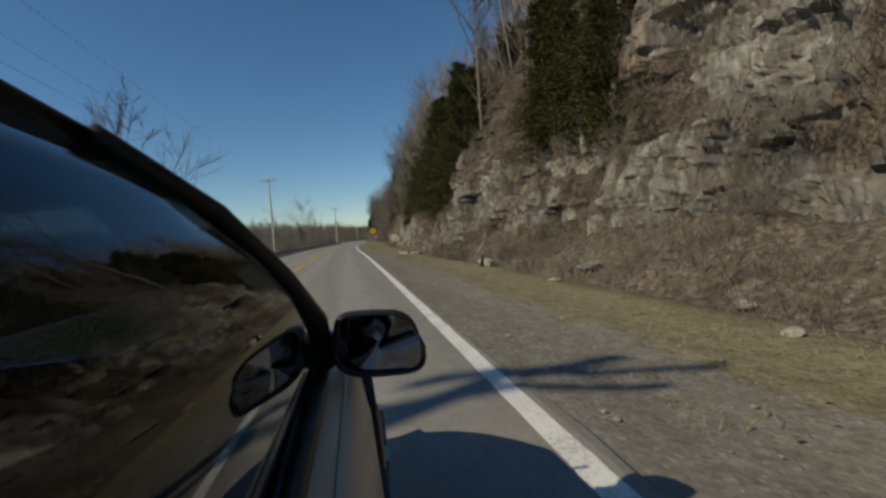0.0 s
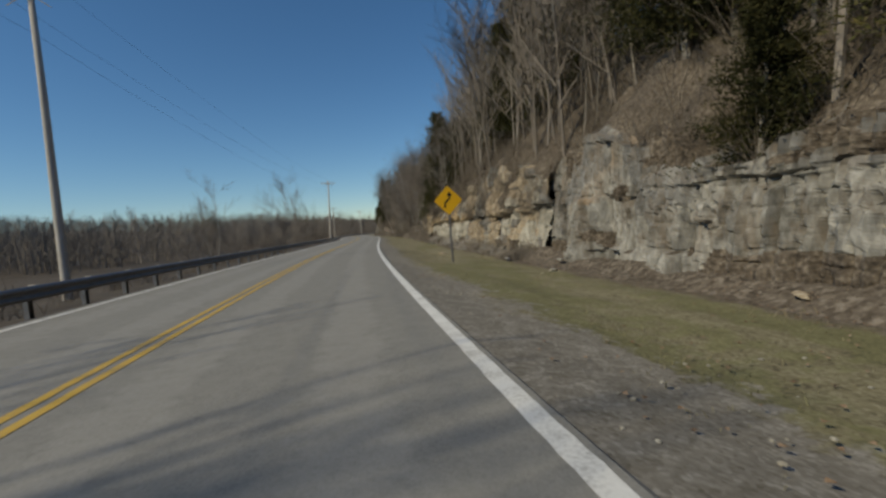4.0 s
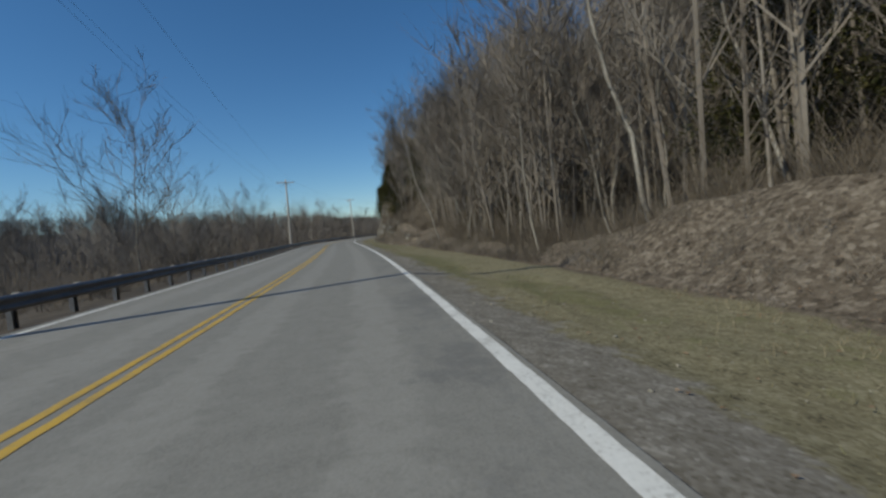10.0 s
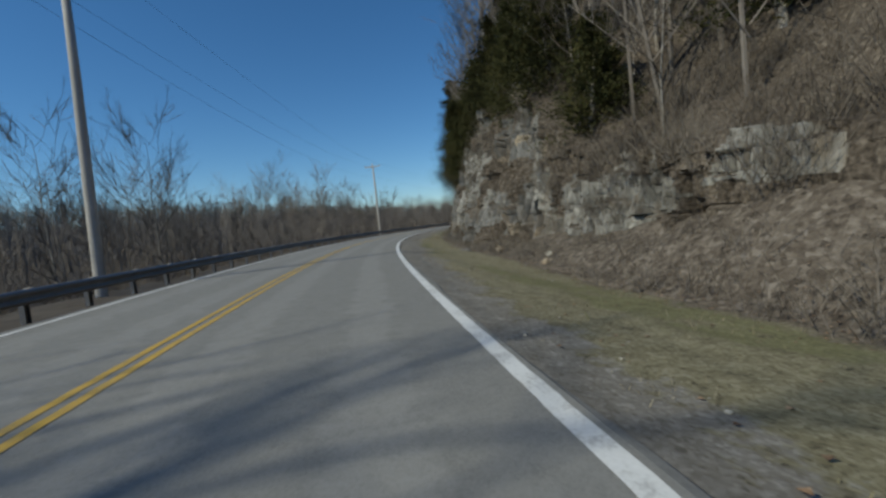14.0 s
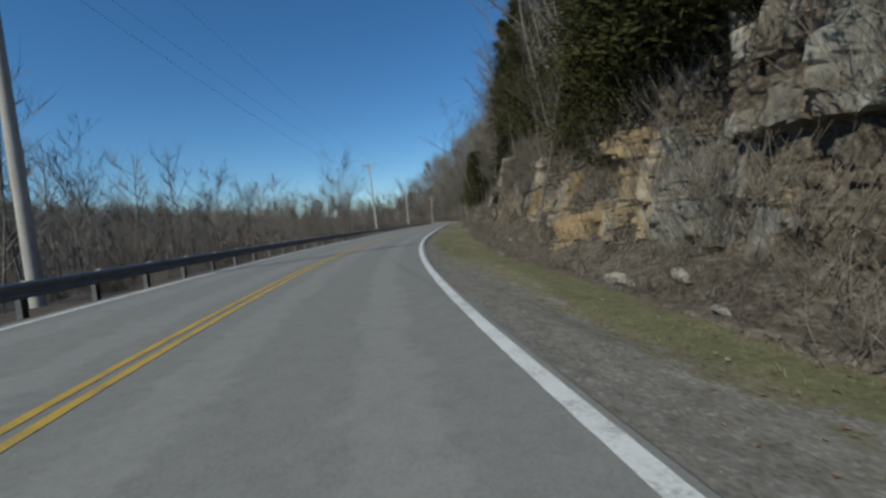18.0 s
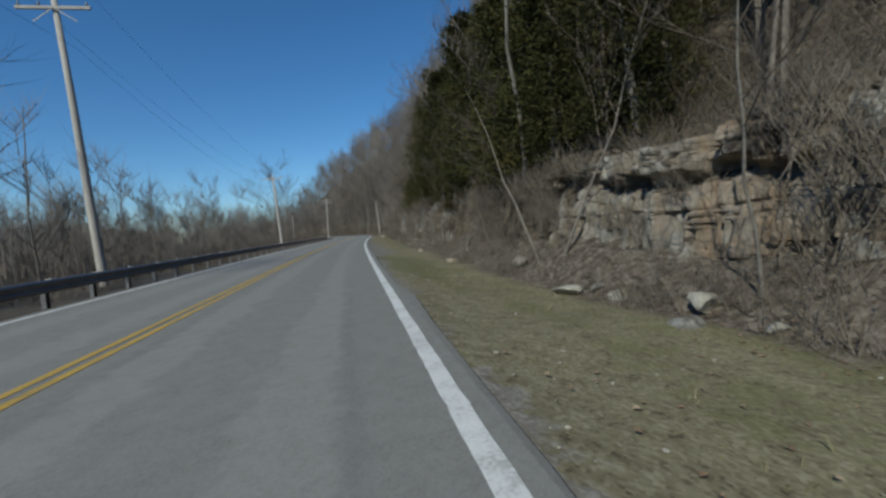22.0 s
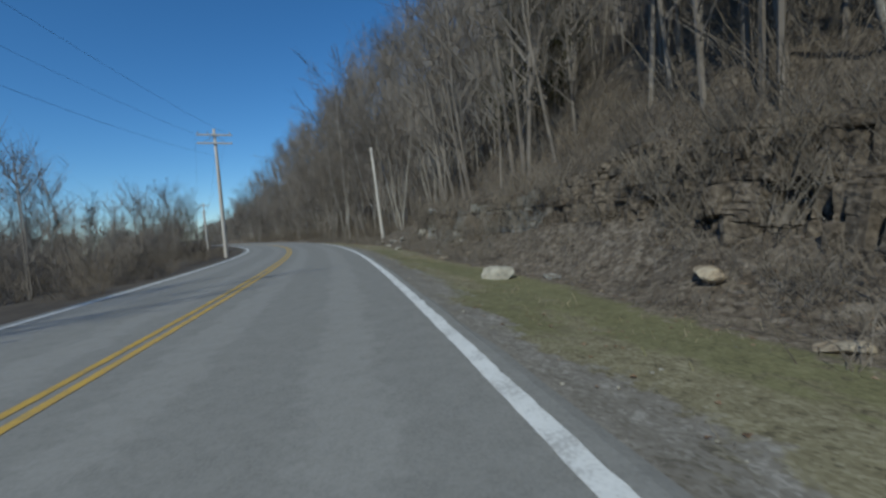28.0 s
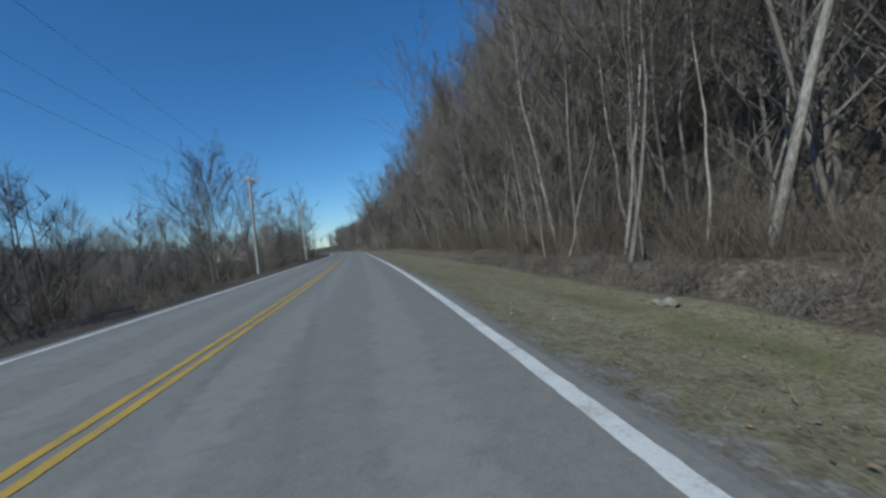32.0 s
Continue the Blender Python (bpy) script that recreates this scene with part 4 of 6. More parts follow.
# those at s 252-262 and 307-323 are added, a dark canopy for shading
for s, lat in ((118, 9.5), (120, 11), (123, 11.5), (126, 12.5), (45, 8.8), (47, 10.5), (49.5, 9), (52, 11), (55, 9.5), (58, 10.5), (61.5, 9.6), (64, 11), (29, 8.2), (31, 9), (34, 8.6), (43, 9.8), (366, 10.5), (369, 11.5), (372, 12.5), (148, 13), (153, 12), (158, 12.5), (375, 13.5), (166, 11), (169, 12.5), (172, 11), (175, 12), (178, 10.5), (181, 11.5), (184, 10), (163, 13), (173, 14), (252, 7.6), (254.5, 8.6), (257, 7.6), (259.5, 8.6), (262, 7.8), (255.5, 10.5), (260, 10.5), (307, 6.8), (309.5, 7.6), (312, 7.0), (314, 8.0), (316, 7.0), (318.5, 7.8), (321, 7.2), (311, 9.5), (315.5, 10), (320, 9.8), (323, 8.6), (247, 8.5), (243.5, 8)):
    plant(CEDARS[1], s, lat, top_z(s, lat) - 0.1, 70 * s, 1.0, -5)
for s, up, size in ((205.5, 3.4, 0.8), (207.5, 2.9, 0.85), (209.5, 3.3, 0.8), (211.5, 3.8, 0.8), (203.5, 4.2, 0.75), (17.4, 2.6, 0.7), (16.0, 3.4, 0.8), (14.2, 3.2, 0.8), (12.4, 4.2, 0.8)):
    plant(CEDARS[0], s, float(toe(s) + talus_w(s)) + 0.16 * up + 0.1, float(talus_h(s) - FALL * toe(s)) + up, 70 * s, size, -8)
for k in range(90):
    s = rng.choice([rng.uniform(27, 66), rng.uniform(100, 122), rng.uniform(180, 240), rng.uniform(279, 330), rng.uniform(279, 330)])
    lat = float(toe(s) + talus_w(s)) + 2.2 + 11 * rng.random()
    i, turn, size, tip = int(rng.integers(0, 3)), rng.uniform(0, 360), rng.uniform(0.8, 1.25), rng.uniform(-5, 2)
    if not (35.5 < s < 42.5 and lat < 11):
        plant(CEDARS[i], s, lat, top_z(s, lat) - 0.1, turn, size, tip)

# trees on the valley side
HEIGHTS = [11, 13, 9, 14, 7, 12, 10]
valley = [(201, -20, 13), (47, -20, 14), (40, -20, 12.5), (110, -21, 12), (168, -20, 15), (186, -20, 13), (209, -19.5, 11.5), (246, -25, 13), (256, -25, 11), (229.5, -20, 11.5), (221, -16, 10.5), (285.5, -14, 10), (287, -17, 8.5),
          (361, -16, 12), (344, -14, 11), (456, -14, 14), (452, -17, 12), (462, -18, 13), (443.5, -14, 8), (540, -16, 17), (534, -18, 14), (548, -15, 13), (500, -20, 12), (512, -16, 9)]
for k in range(24):
    s = rng.uniform(60, 470)
    if s > 190 or rng.random() < 0.4:
        valley.append((s, -rng.uniform(24, 48), rng.uniform(7, 11)))
for s, lat, h in valley:
    i = int(rng.choice([6, 6, 3, 1]))
    plant(WOOD[i], s, lat, float(left_side(np.array(s), np.array(lat))) - 0.1, rng.uniform(0, 360), h / HEIGHTS[i])


def far_tree(seed):
    r = random.Random(seed)
    sp = Soup()
    sp.add(tube([(0, 0, -0.5), (r.uniform(-.3, .3), r.uniform(-.3, .3), 5), (r.uniform(-.6, .6), r.uniform(-.6, .6), 11)], [0.075, 0.055, 0.018], 5))
    for j in range(15):
        z = r.uniform(2.0, 10)
        a = r.uniform(0, 6.28)
        ln = r.uniform(1.2, 2.8) * (1.2 - z / 16)
        tip = Vector((math.cos(a) * ln, math.sin(a) * ln, z + ln * r.uniform(0.7, 1.6)))
        b = Vector((0, 0, z))
        sp.add(tube([b, tip], [0.03, 0.01], 3))
        for k in range(18):
            c = b.lerp(tip, r.uniform(0.3, 1.0))
            d = Vector((r.gauss(0, 0.5), r.gauss(0, 0.5), r.gauss(0.8, 0.4))) * r.uniform(0.8, 1.9)
            w = d.orthogonal().normalized() * 0.015
            o = len(sp.v)
            sp.v += [tuple(c - w), tuple(c + w), tuple(c + d)]
            sp.f.append((o, o + 1, o + 2))
    return sp.arrays()


def woods(name, pts, label, base=0.8):
    """A far wood as one mass of thin trees."""
    pts = np.asarray(pts)
    base = np.broadcast_to(base, (len(pts),))
    kinds = rng.integers(0, 4, len(pts))
    bits = []
    for k in range(4):
        q = pts[kinds == k]
        if len(q) == 0:
            continue
        v, f = far_tree(900 + k)
        n = len(q)
        bits.append(scatter(v, f, q, base[kinds == k] * rng.uniform(0.75, 1.25, n), rng.uniform(0, 6.28, n), rng.uniform(0, 0.15, n), rng.uniform(0, 6.28, n)))
    v, f = join(bits)
    return tagged(new(name, mesh_of(name, v, f, M_FARTWIG, False)), label, "woods", kind="stuff")


n = 3500
ps = np.where(rng.random(n) < 0.86, rng.uniform(-30, 580, n), rng.uniform(580, 699, n))
ps[:260] = rng.uniform(118, 170, 260)
ps[260:420] = rng.uniform(350, 392, 160)
ps[420:760] = np.where(rng.random(340) < 0.6, rng.uniform(222, 300, 340), rng.uniform(320, 352, 340))
pl = toe(ps) + talus_w(ps) + 0.16 * face_h(ps) + 1.3 + 2.0 * (ps > 378) + np.where(rng.random(n) < 0.35, 12 * rng.random(n), 85 * rng.random(n) ** 2.0)
px, py = plan(ps, pl)
woods("hillside_woods", np.stack([px, py, hill(ps, pl) - 0.2], -1), "leafless grey-brown woods covering the hillside", np.where(ps > 385, np.where(pl < 22, 1.1, 1.75), 0.95))
ps = np.concatenate([rng.uniform(-20, 240, 250), rng.uniform(165, 640, 800), rng.uniform(505, 690, 190)])
pl = np.concatenate([-(85 + 55 * rng.random(250)), -(17 + 60 * rng.random(800) ** 1.2), -(13 + 22 * rng.random(190))])
px, py = plan(ps, pl)
woods("valley_woods", np.stack([px, py, left_side(ps, pl) - 0.2], -1), "leafless woods along the valley beyond the guardrail", 0.85)
n = 750
a = rng.uniform(-1.6, 0.9, n)
d = rng.uniform(240, 620, n)
px, py = d * np.sin(a) - 20, 140 + d * np.cos(a)
gs_, gl_ = nearest(px, py)
keep = (gl_ < -120) | ((gs_ > 600) & ((abs(gl_ + 3) > 14) | (gs_ > 645)))
px, py, gs_, gl_ = px[keep], py[keep], gs_[keep], gl_[keep]
woods("distant_woods", np.stack([px, py, np.minimum(ground_z(gs_, np.clip(gl_, -900, 260)), 70) - 0.3], -1), "distant leafless woods on low hills", 1.15)


def ridge_tree(seed):
    """A far tree of few, broader shoots."""
    r = random.Random(seed)
    sp = Soup()
    sp.add(tube([(0, 0, -0.5), (r.uniform(-.3, .3), r.uniform(-.3, .3), 9)], [0.14, 0.04], 3))
    for j in range(44):
        z = r.uniform(1.0, 8.5)
        a = r.uniform(0, 6.28)
        c = Vector((math.cos(a), math.sin(a), 0)) * r.uniform(0, 1.5) * (1.2 - z / 12) + Vector((0, 0, z))
        d = Vector((math.cos(a) * 0.6 + r.gauss(0, 0.4), math.sin(a) * 0.6 + r.gauss(0, 0.4), r.uniform(0.6, 1.5))) * r.uniform(0.9, 1.9)
        w = d.orthogonal().normalized()
        w.rotate(Matrix.Rotation(r.uniform(0, 6.3), 3, d))
        w *= 0.055
        o = len(sp.v)
        sp.v += [tuple(c - w), tuple(c + w), tuple(c + d)]
        sp.f.append((o, o + 1, o + 2))
    return sp.arrays()


n = 4200
ps = rng.uniform(60, 690, n)
pl = -np.where(rng.random(n) < 0.62, 55 + 75 * rng.random(n), 130 + 180 * rng.random(n))
keep = (ps > 150) | (pl < -110)
ps, pl = ps[keep], pl[keep]
px, py = plan(ps, pl)
pz = left_side(ps, pl) - 0.2
kinds = rng.integers(0, 3, len(ps))
bits = []
for k in range(3):
    q = kinds == k
    c = int(q.sum())
    bits.append(scatter(*ridge_tree(940 + k), np.stack([px, py, pz], -1)[q], rng.uniform(0.75, 1.35, c), rng.uniform(0, 6.28, c), rng.uniform(0, 0.12, c), rng.uniform(0, 6.28, c)))
v, f = join(bits)
tagged(new("ridge_woods", mesh_of("ridge_woods", v, f, M_FARTWIG, False)), "dense brown leafless woods on the far side of the valley", "woods", kind="stuff")


# brush: thin curved stems in clumps
def clump(seed, stems, h, n=3, thick=1.0):
    r = random.Random(seed)
    sp = Soup()
    for j in range(stems):
        a = r.uniform(0, 6.28)
        q = Vector((r.gauss(0, 0.22), r.gauss(0, 0.22), -0.05))
        w = Vector((math.cos(a) * 0.5, math.sin(a) * 0.5, r.uniform(0.5, 1.2))).normalized()
        ln = h * r.uniform(0.5, 1.2)
        side = w.orthogonal().normalized() * r.uniform(0.003, 0.0065) * thick
        o = len(sp.v)
        for i in range(n):
            k = 1.1 - i / n
            sp.v += [tuple(q - side * k), tuple(q + side * k)]
            q = q + w * ln / (n - 1)
            w = (w + Vector((r.gauss(0, 0.35), r.gauss(0, 0.35), r.gauss(-0.12, 0.25)))).normalized()
        for i in range(n - 1):
            b = o + 2 * i
            sp.f += [(b, b + 1, b + 3), (b, b + 3, b + 2)]
    return sp.arrays()


def brush(name, pts, mat, label, stems, h, lo=0.6, hi=1.3, n=3, thick=1.0):
    pts = np.asarray(pts)
    kinds = rng.integers(0, 3, len(pts))
    bits = []
    for k in range(3):
        q = pts[kinds == k]
        if len(q) == 0:
            continue
        v, f = clump(700 + k + int(h * 10), stems, h, n, thick)
        c = len(q)
        bits.append(scatter(v, f, q, rng.uniform(lo, hi, c), rng.uniform(0, 6.28, c)))
    v, f = join(bits)
    return tagged(new(name, mesh_of(name, v, f, mat, False)), label, "brush", kind="stuff")


n = 2400
ps = np.where(rng.random(n) < 0.2, rng.uniform(-5, 29, n), rng.uniform(100, 430, n))
ps = ps[(ps < 292) | (ps > 312) | (rng.random(n) < 0.45)]
n = len(ps)
pl = toe(ps) - 0.2 + rng.random(n) * np.maximum(talus_w(ps), 1.3)
px, py = plan(ps, pl)
brush("brush", np.stack([px, py, surface_z(ps, pl)], -1), M_BRAMBLE, "tangled dry brush and brambles at the foot of the rock", 26, 0.62, 0.4, 1.4)
n = 4200
ps = rng.uniform(-5, 430, n)
pl = toe(ps) + talus_w(ps) + 0.4 + 0.16 * face_h(ps) + np.abs(rng.normal(0.8, 2.6, n))
px, py = plan(ps, pl)
brush("brush", np.stack([px, py, hill(ps, pl) - 0.1], -1), M_BRUSH, "dry grey-brown shrubs along the top of the rock", 34, 1.2, n=2)
n = 3600
ps = rng.uniform(-5, 560, n)
ps[:900] = np.where(rng.random(900) < 0.3, rng.uniform(118, 168, 900), rng.uniform(376, 520, 900))
ps = np.concatenate([ps, rng.uniform(396, 470, 650)])
n = len(ps)
pl = toe(ps) + talus_w(ps) + 0.16 * face_h(ps) + 1.0 + 16 * rng.random(n) ** 1.3
px, py = plan(ps, pl)
brush("brush", np.stack([px, py, hill(ps, pl) - 0.1], -1), M_BRUSH, "grey saplings and thin undergrowth among the trees", 24, 3.2, thick=1.4)
n = 900
ps = rng.uniform(-5, 430, n)
pl = -8.6 - np.abs(rng.normal(0, 1.6, n))
px, py = plan(ps, pl)
brush("brush", np.stack([px, py, left_side(ps, pl)], -1), M_BRUSH, "dry weeds and brush behind the guardrail", 30, 0.8)
n = 190
ps = np.concatenate([rng.uniform(206, 246, 70), rng.uniform(318, 350, 50), rng.uniform(98, 124, 40), rng.uniform(4, 30, 30)])
pl = toe(ps) + 0.3 + 1.5 * rng.random(n)
px, py = plan(ps, pl)
brush("brush", np.stack([px, py, surface_z(ps, pl) - 0.1], -1), M_BRUSH, "thin leafless saplings growing in front of the rock", 16, 1.7, thick=0.9)
n = 900
ps = rng.uniform(150, 560, n)
pl = -10.5 - 26 * rng.random(n)
px, py = plan(ps, pl)
brush("brush", np.stack([px, py, left_side(ps, pl) - 0.1], -1), M_BRUSH, "grey saplings below the road on the valley side", 26, 3.4, thick=1.7)
n = 2500
ps = np.where(rng.random(n) < 0.26, rng.uniform(-4, 40, n), np.where(rng.random(n) < 0.06, rng.uniform(206, 258, n), rng.uniform(100, 380, n)))
up = rng.random(n) * face_h(ps)
pl = toe(ps) + talus_w(ps) + 0.16 * up - 0.15
px, py = plan(ps, pl)
sparse = (np.abs(ps - 253.5) < 7) | (np.abs(ps - 306) < 12)
in_hollow = (np.abs(ps - 255.9) < 1.3) | (np.abs(ps - 315.2) < 1.6)
keep = (face_h(ps) > 1.0) & (~sparse | (rng.random(n) < 0.4)) & ~in_hollow & ~((ps > 26) & (np.random.default_rng(9).random(n) < 0.75) & (ps < 66))
brush("brush", np.stack([px, py, talus_h(ps) - FALL * toe(ps) + up], -1)[keep], M_BRAMBLE, "dry vines and shrubs rooted in the cracks of the rock", 40, 0.75, n=2)
rng_b = np.random.default_rng(77)
n = 420
ps = 66 + 34 * rng_b.random(n) ** 1.25
pl = toe(ps) - 0.3 + rng_b.random(n) * (talus_w(ps) + 0.3)
px, py = plan(ps, pl)
brush("brush", np.stack([px, py, surface_z(ps, pl) - 0.03], -1), M_BRAMBLE, "thin grey-brown weeds below the layered rock", 16, 0.5, 0.4, 1.3)
n = 420
ps = rng_b.uniform(66, 102, n)
up = (0.4 + 0.6 * rng_b.random(n)) * face_h(ps)
pl = toe(ps) + talus_w(ps) + 0.16 * up + 0.7 * smooth((ps - 81) / 5) * np.maximum(up - 1.8, 0) - 0.1
px, py = plan(ps, pl)
brush("brush", np.stack([px, py, talus_h(ps) - FALL * toe(ps) + up], -1), M_BRUSH, "dry shrubs and vines on the layered rock", 22, 0.8)

# grass tufts on the verge
n = 13000
ps = rng.uniform(-2, 425, n)
pl = 0.6 + (toe(ps) - 0.8) * rng.random(n)
gw = knots(ps, (0, 2.4), (40, 2.2), (62, 1.4), (80, 1.2), (110, 1.7), (150, 1.6), (175, 0.9), (195, 1.6), (222, 1.8), (240, 1.2), (255, 0.7), (285, 0.8), (296, 1.8), (320, 1.4), (335, 0.8), (380, 1.6), (410, 0.7))
keep = rng.random(n) < np.where(pl < gw * 0.75, 0.25, 1.0)
ps, pl = ps[keep], pl[keep]
px, py = plan(ps, pl)
pz = verge_z(ps, pl) - 0.02
brush("grass", np.stack([px, py, pz], -1), M_GRASS, "short dry winter grass, tan with some green", 12, 0.065, 0.6, 1.25, 2)
n = 5200
ps = rng.uniform(-2, 425, n)
pl = 0.5 + (toe(ps) - 0.5) * rng.random(n) ** 0.8
keep = vnoise(ps / 1.7, pl / 0.9, 88) > -0.05
ps, pl = ps[keep], pl[keep]
px, py = plan(ps, pl)
M_STRAW = material("dry_straw", [(0.14, 0.115, 0.075), (0.24, 0.205, 0.135), (0.34, 0.3, 0.21)], 0.5, 0.9, 0, 5, 0.4)
brush("grass", np.stack([px, py, verge_z(ps, pl) - 0.02], -1), M_STRAW, "longer tufts of straw-coloured dead grass on the verge", 16, 0.13, 0.5, 1.3, 2, 0.7)

# ---------------------------------------------------------------- guardrail
def extrude_along(name, prof, s0, s1, lat, step=2.0):
    """A profile of (lat, z) points drawn along the road."""
    sv = np.arange(s0, s1 + 0.01, step)
    s2 = np.repeat(sv[:, None], len(prof), 1)
    l2 = lat + np.array([p[0] for p in prof])[None, :] + 0 * s2
    z2 = np.array([p[1] for p in prof])[None, :] + 0 * s2
    return s2, l2, z2


RAIL = [(0.0, 0.0), (0.035, 0.02), (0.075, 0.05), (0.075, 0.085), (0.02, 0.125), (0.0, 0.155), (0.02, 0.185), (0.075, 0.225), (0.075, 0.26), (0.035, 0.29), (0.0, 0.31),
        (-0.006, 0.31), (0.029, 0.285), (0.068, 0.256), (0.068, 0.23), (0.014, 0.19), (-0.006, 0.155), (0.014, 0.12), (0.068, 0.08), (0.068, 0.054), (0.029, 0.025), (-0.006, 0.0)]
guard = tagged(new("guardrail"), "weathered galvanised W-beam guardrail on steel posts beside the road", "guardrail")
s2, l2, z2 = extrude_along("rail", [(a, b + 0.26) for a, b in RAIL] + [(0.0, 0.26)], 18, 352, -7.62)
child("rail", sheet("rail", s2, l2, z2, M_STEEL), guard, "corrugated steel rail")
bm = bmesh.new()
for x0, x1, y0, y1 in ((-0.05, 0.05, -0.075, -0.068), (-0.05, 0.05, 0.068, 0.075), (-0.004, 0.004, -0.068, 0.068)):
    m4 = Matrix.LocRotScale(((x0 + x1) / 2, (y0 + y1) / 2, 0.05), None, (x1 - x0, y1 - y0, 1.1))
    bmesh.ops.create_cube(bm, size=1, matrix=m4)
post_me = bpy.data.meshes.new("post")
bm.to_mesh(post_me)
bm.free()
post_me.materials.append(M_STEEL)
bm = bmesh.new()
bmesh.ops.create_cube(bm, size=1, matrix=Matrix.LocRotScale((0, 0, 0.42), None, (0.14, 0.1, 0.32)))
bmesh.ops.bevel(bm, geom=bm.edges[:], offset=0.008, segments=1, affect="EDGES")
block_me = bpy.data.meshes.new("offset_block")
bm.to_mesh(block_me)
bm.free()
block_me.materials.append(M_POLE)
for k in range(176):
    s = 18.5 + 1.905 * k
    if s > 351:
        break
    p = child("post", post_me, guard, m=stand(s, -7.86, -0.1))
    child("offset_block", block_me, guard, m=stand(s, -7.72, 0))


# ---------------------------------------------------------------- utility poles, crossarms, wires
def utility_pole(s, lat, base, top, lean=0.0, arm=True, turn=0.0, forward=0.0, arms=1):
    root = tagged(new("utility_pole"), "weathered grey wooden utility pole with a crossarm" if arm else "bare grey wooden utility pole at the edge of the woods", "utility pole", "roadside utility poles")
    h = top - base
    v, f = tube([(0, 0, -0.6), (0, 0, h * 0.33), (0.02, 0, h * 0.66), (0, 0, h)], [0.17, 0.15, 0.125, 0.1], 12)
    f += [(36, 36 + i, 36 + i + 1) for i in range(1, 11)]
    child("shaft", mesh_of("shaft", np.array([tuple(p) for p in v]), np.array(f), M_POLE), root)
    if arm:
        for j in range(arms):
            bm = bmesh.new()
            bmesh.ops.create_cube(bm, size=1, matrix=Matrix.LocRotScale((0, -0.14, h - 0.45 - 0.62 * j), None, (2.4, 0.09, 0.12)))
            bmesh.ops.bevel(bm, geom=bm.edges[:], offset=0.01, segments=1, affect="EDGES")
            part("crossarm", bm, M_POLE, root)
        for sx in (-1, 1):
            bm = bmesh.new()
            bmesh.ops.create_cube(bm, size=1, matrix=Matrix.LocRotScale((sx * 0.36, -0.17, h - 0.72), Euler((0, sx * radians(36), 0)), (0.86, 0.012, 0.035)))
            part("brace", bm, M_STEEL, root)
        for sx in (-1.08, -0.45, 1.08):
            bm = bmesh.new()
            for z, rr in ((0.02, 0.03), (0.06, 0.055), (0.1, 0.045), (0.15, 0.03)):
                bmesh.ops.create_cone(bm, cap_ends=True, segments=10, radius1=rr, radius2=rr * 0.7, depth=0.05, matrix=Matrix.Translation((sx, -0.14, h - 0.39 + z)))
            part("insulator", bm, M_STEEL, root, "grey porcelain insulator")
    root.matrix_basis = stand(s, lat, base, turn) @ pose(0, 0, 0, -forward, lean, 0)
    return root


POLES = [(-2.9, -12.0, 11.0), (68.7, -12.2, 11.5), (130.1, -8.3, 10.8), (188.5, -9.0, 9.8), (236.2, -9.6, 10.4), (292.6, -10.4, 10.9), (330.5, -10.8, 9.0), (383.6, -7.9, 9.7), (446, -11.0, 9.2), (489, -11.0, 10.6), (540, -11, 10)]
for k, (s, lat, top) in enumerate(POLES):
    utility_pole(s, lat, float(left_side(np.array(s), np.array(lat))) - 0.05, top, (-0.6, 0.6, 3.0, 1.5, -0.5, -2.2, -2.0, 1.5, 0.8, 0.5, 0)[k], True, (0, 4, -3, 2, 0, 5, -4, 3, 0, 0, 0)[k], {0: 5.0, 7: -4.0}.get(k, 0.0), 2 if k in (0, 7) else 1)
utility_pole(384.2, 4.9, -0.6, 8.2, -2.0, False)

for off, drop in ((-1.08, 0.22), (1.08, 0.22), (0.1, 1.9)):
    for (sa_, la, ta), (sb, lb, tb) in zip(POLES[:-1], POLES[1:]):
        xa, ya = plan(sa_, la + off)
        xb, yb = plan(sb, lb + off)
        u = np.linspace(0, 1, 15)
        sag = (0.9 if drop < 1 else 1.2) * 4 * u * (1 - u)
        pts = [Vector((xa + (xb - xa) * w, ya + (yb - ya) * w, ta - drop + (tb - ta) * w - g)) for w, g in zip(u, sag)]
        v, f = tube(pts, [0.006] * 15, 3)
        tagged(new("overhead_wire", mesh_of("overhead_wire", np.array([tuple(p) for p in v]), np.array(f), M_WIRE)), "thin black wire hanging between utility poles", "wire", "overhead wires")


# ---------------------------------------------------------------- warning sign
def diamond(bm, r, y0, y1, z):
    lo = [bm.verts.new((r * math.sin(a), y0, z + r * math.cos(a))) for a in corners]
    hi = [bm.verts.new((r * math.sin(a), y1, z + r * math.cos(a))) for a in corners]
    bm.faces.new(lo)
    bm.faces.new(hi[::-1])
    n_ = len(lo)
    for i in range(n_):
        bm.faces.new((lo[i], hi[i], hi[(i + 1) % n_], lo[(i + 1) % n_]))


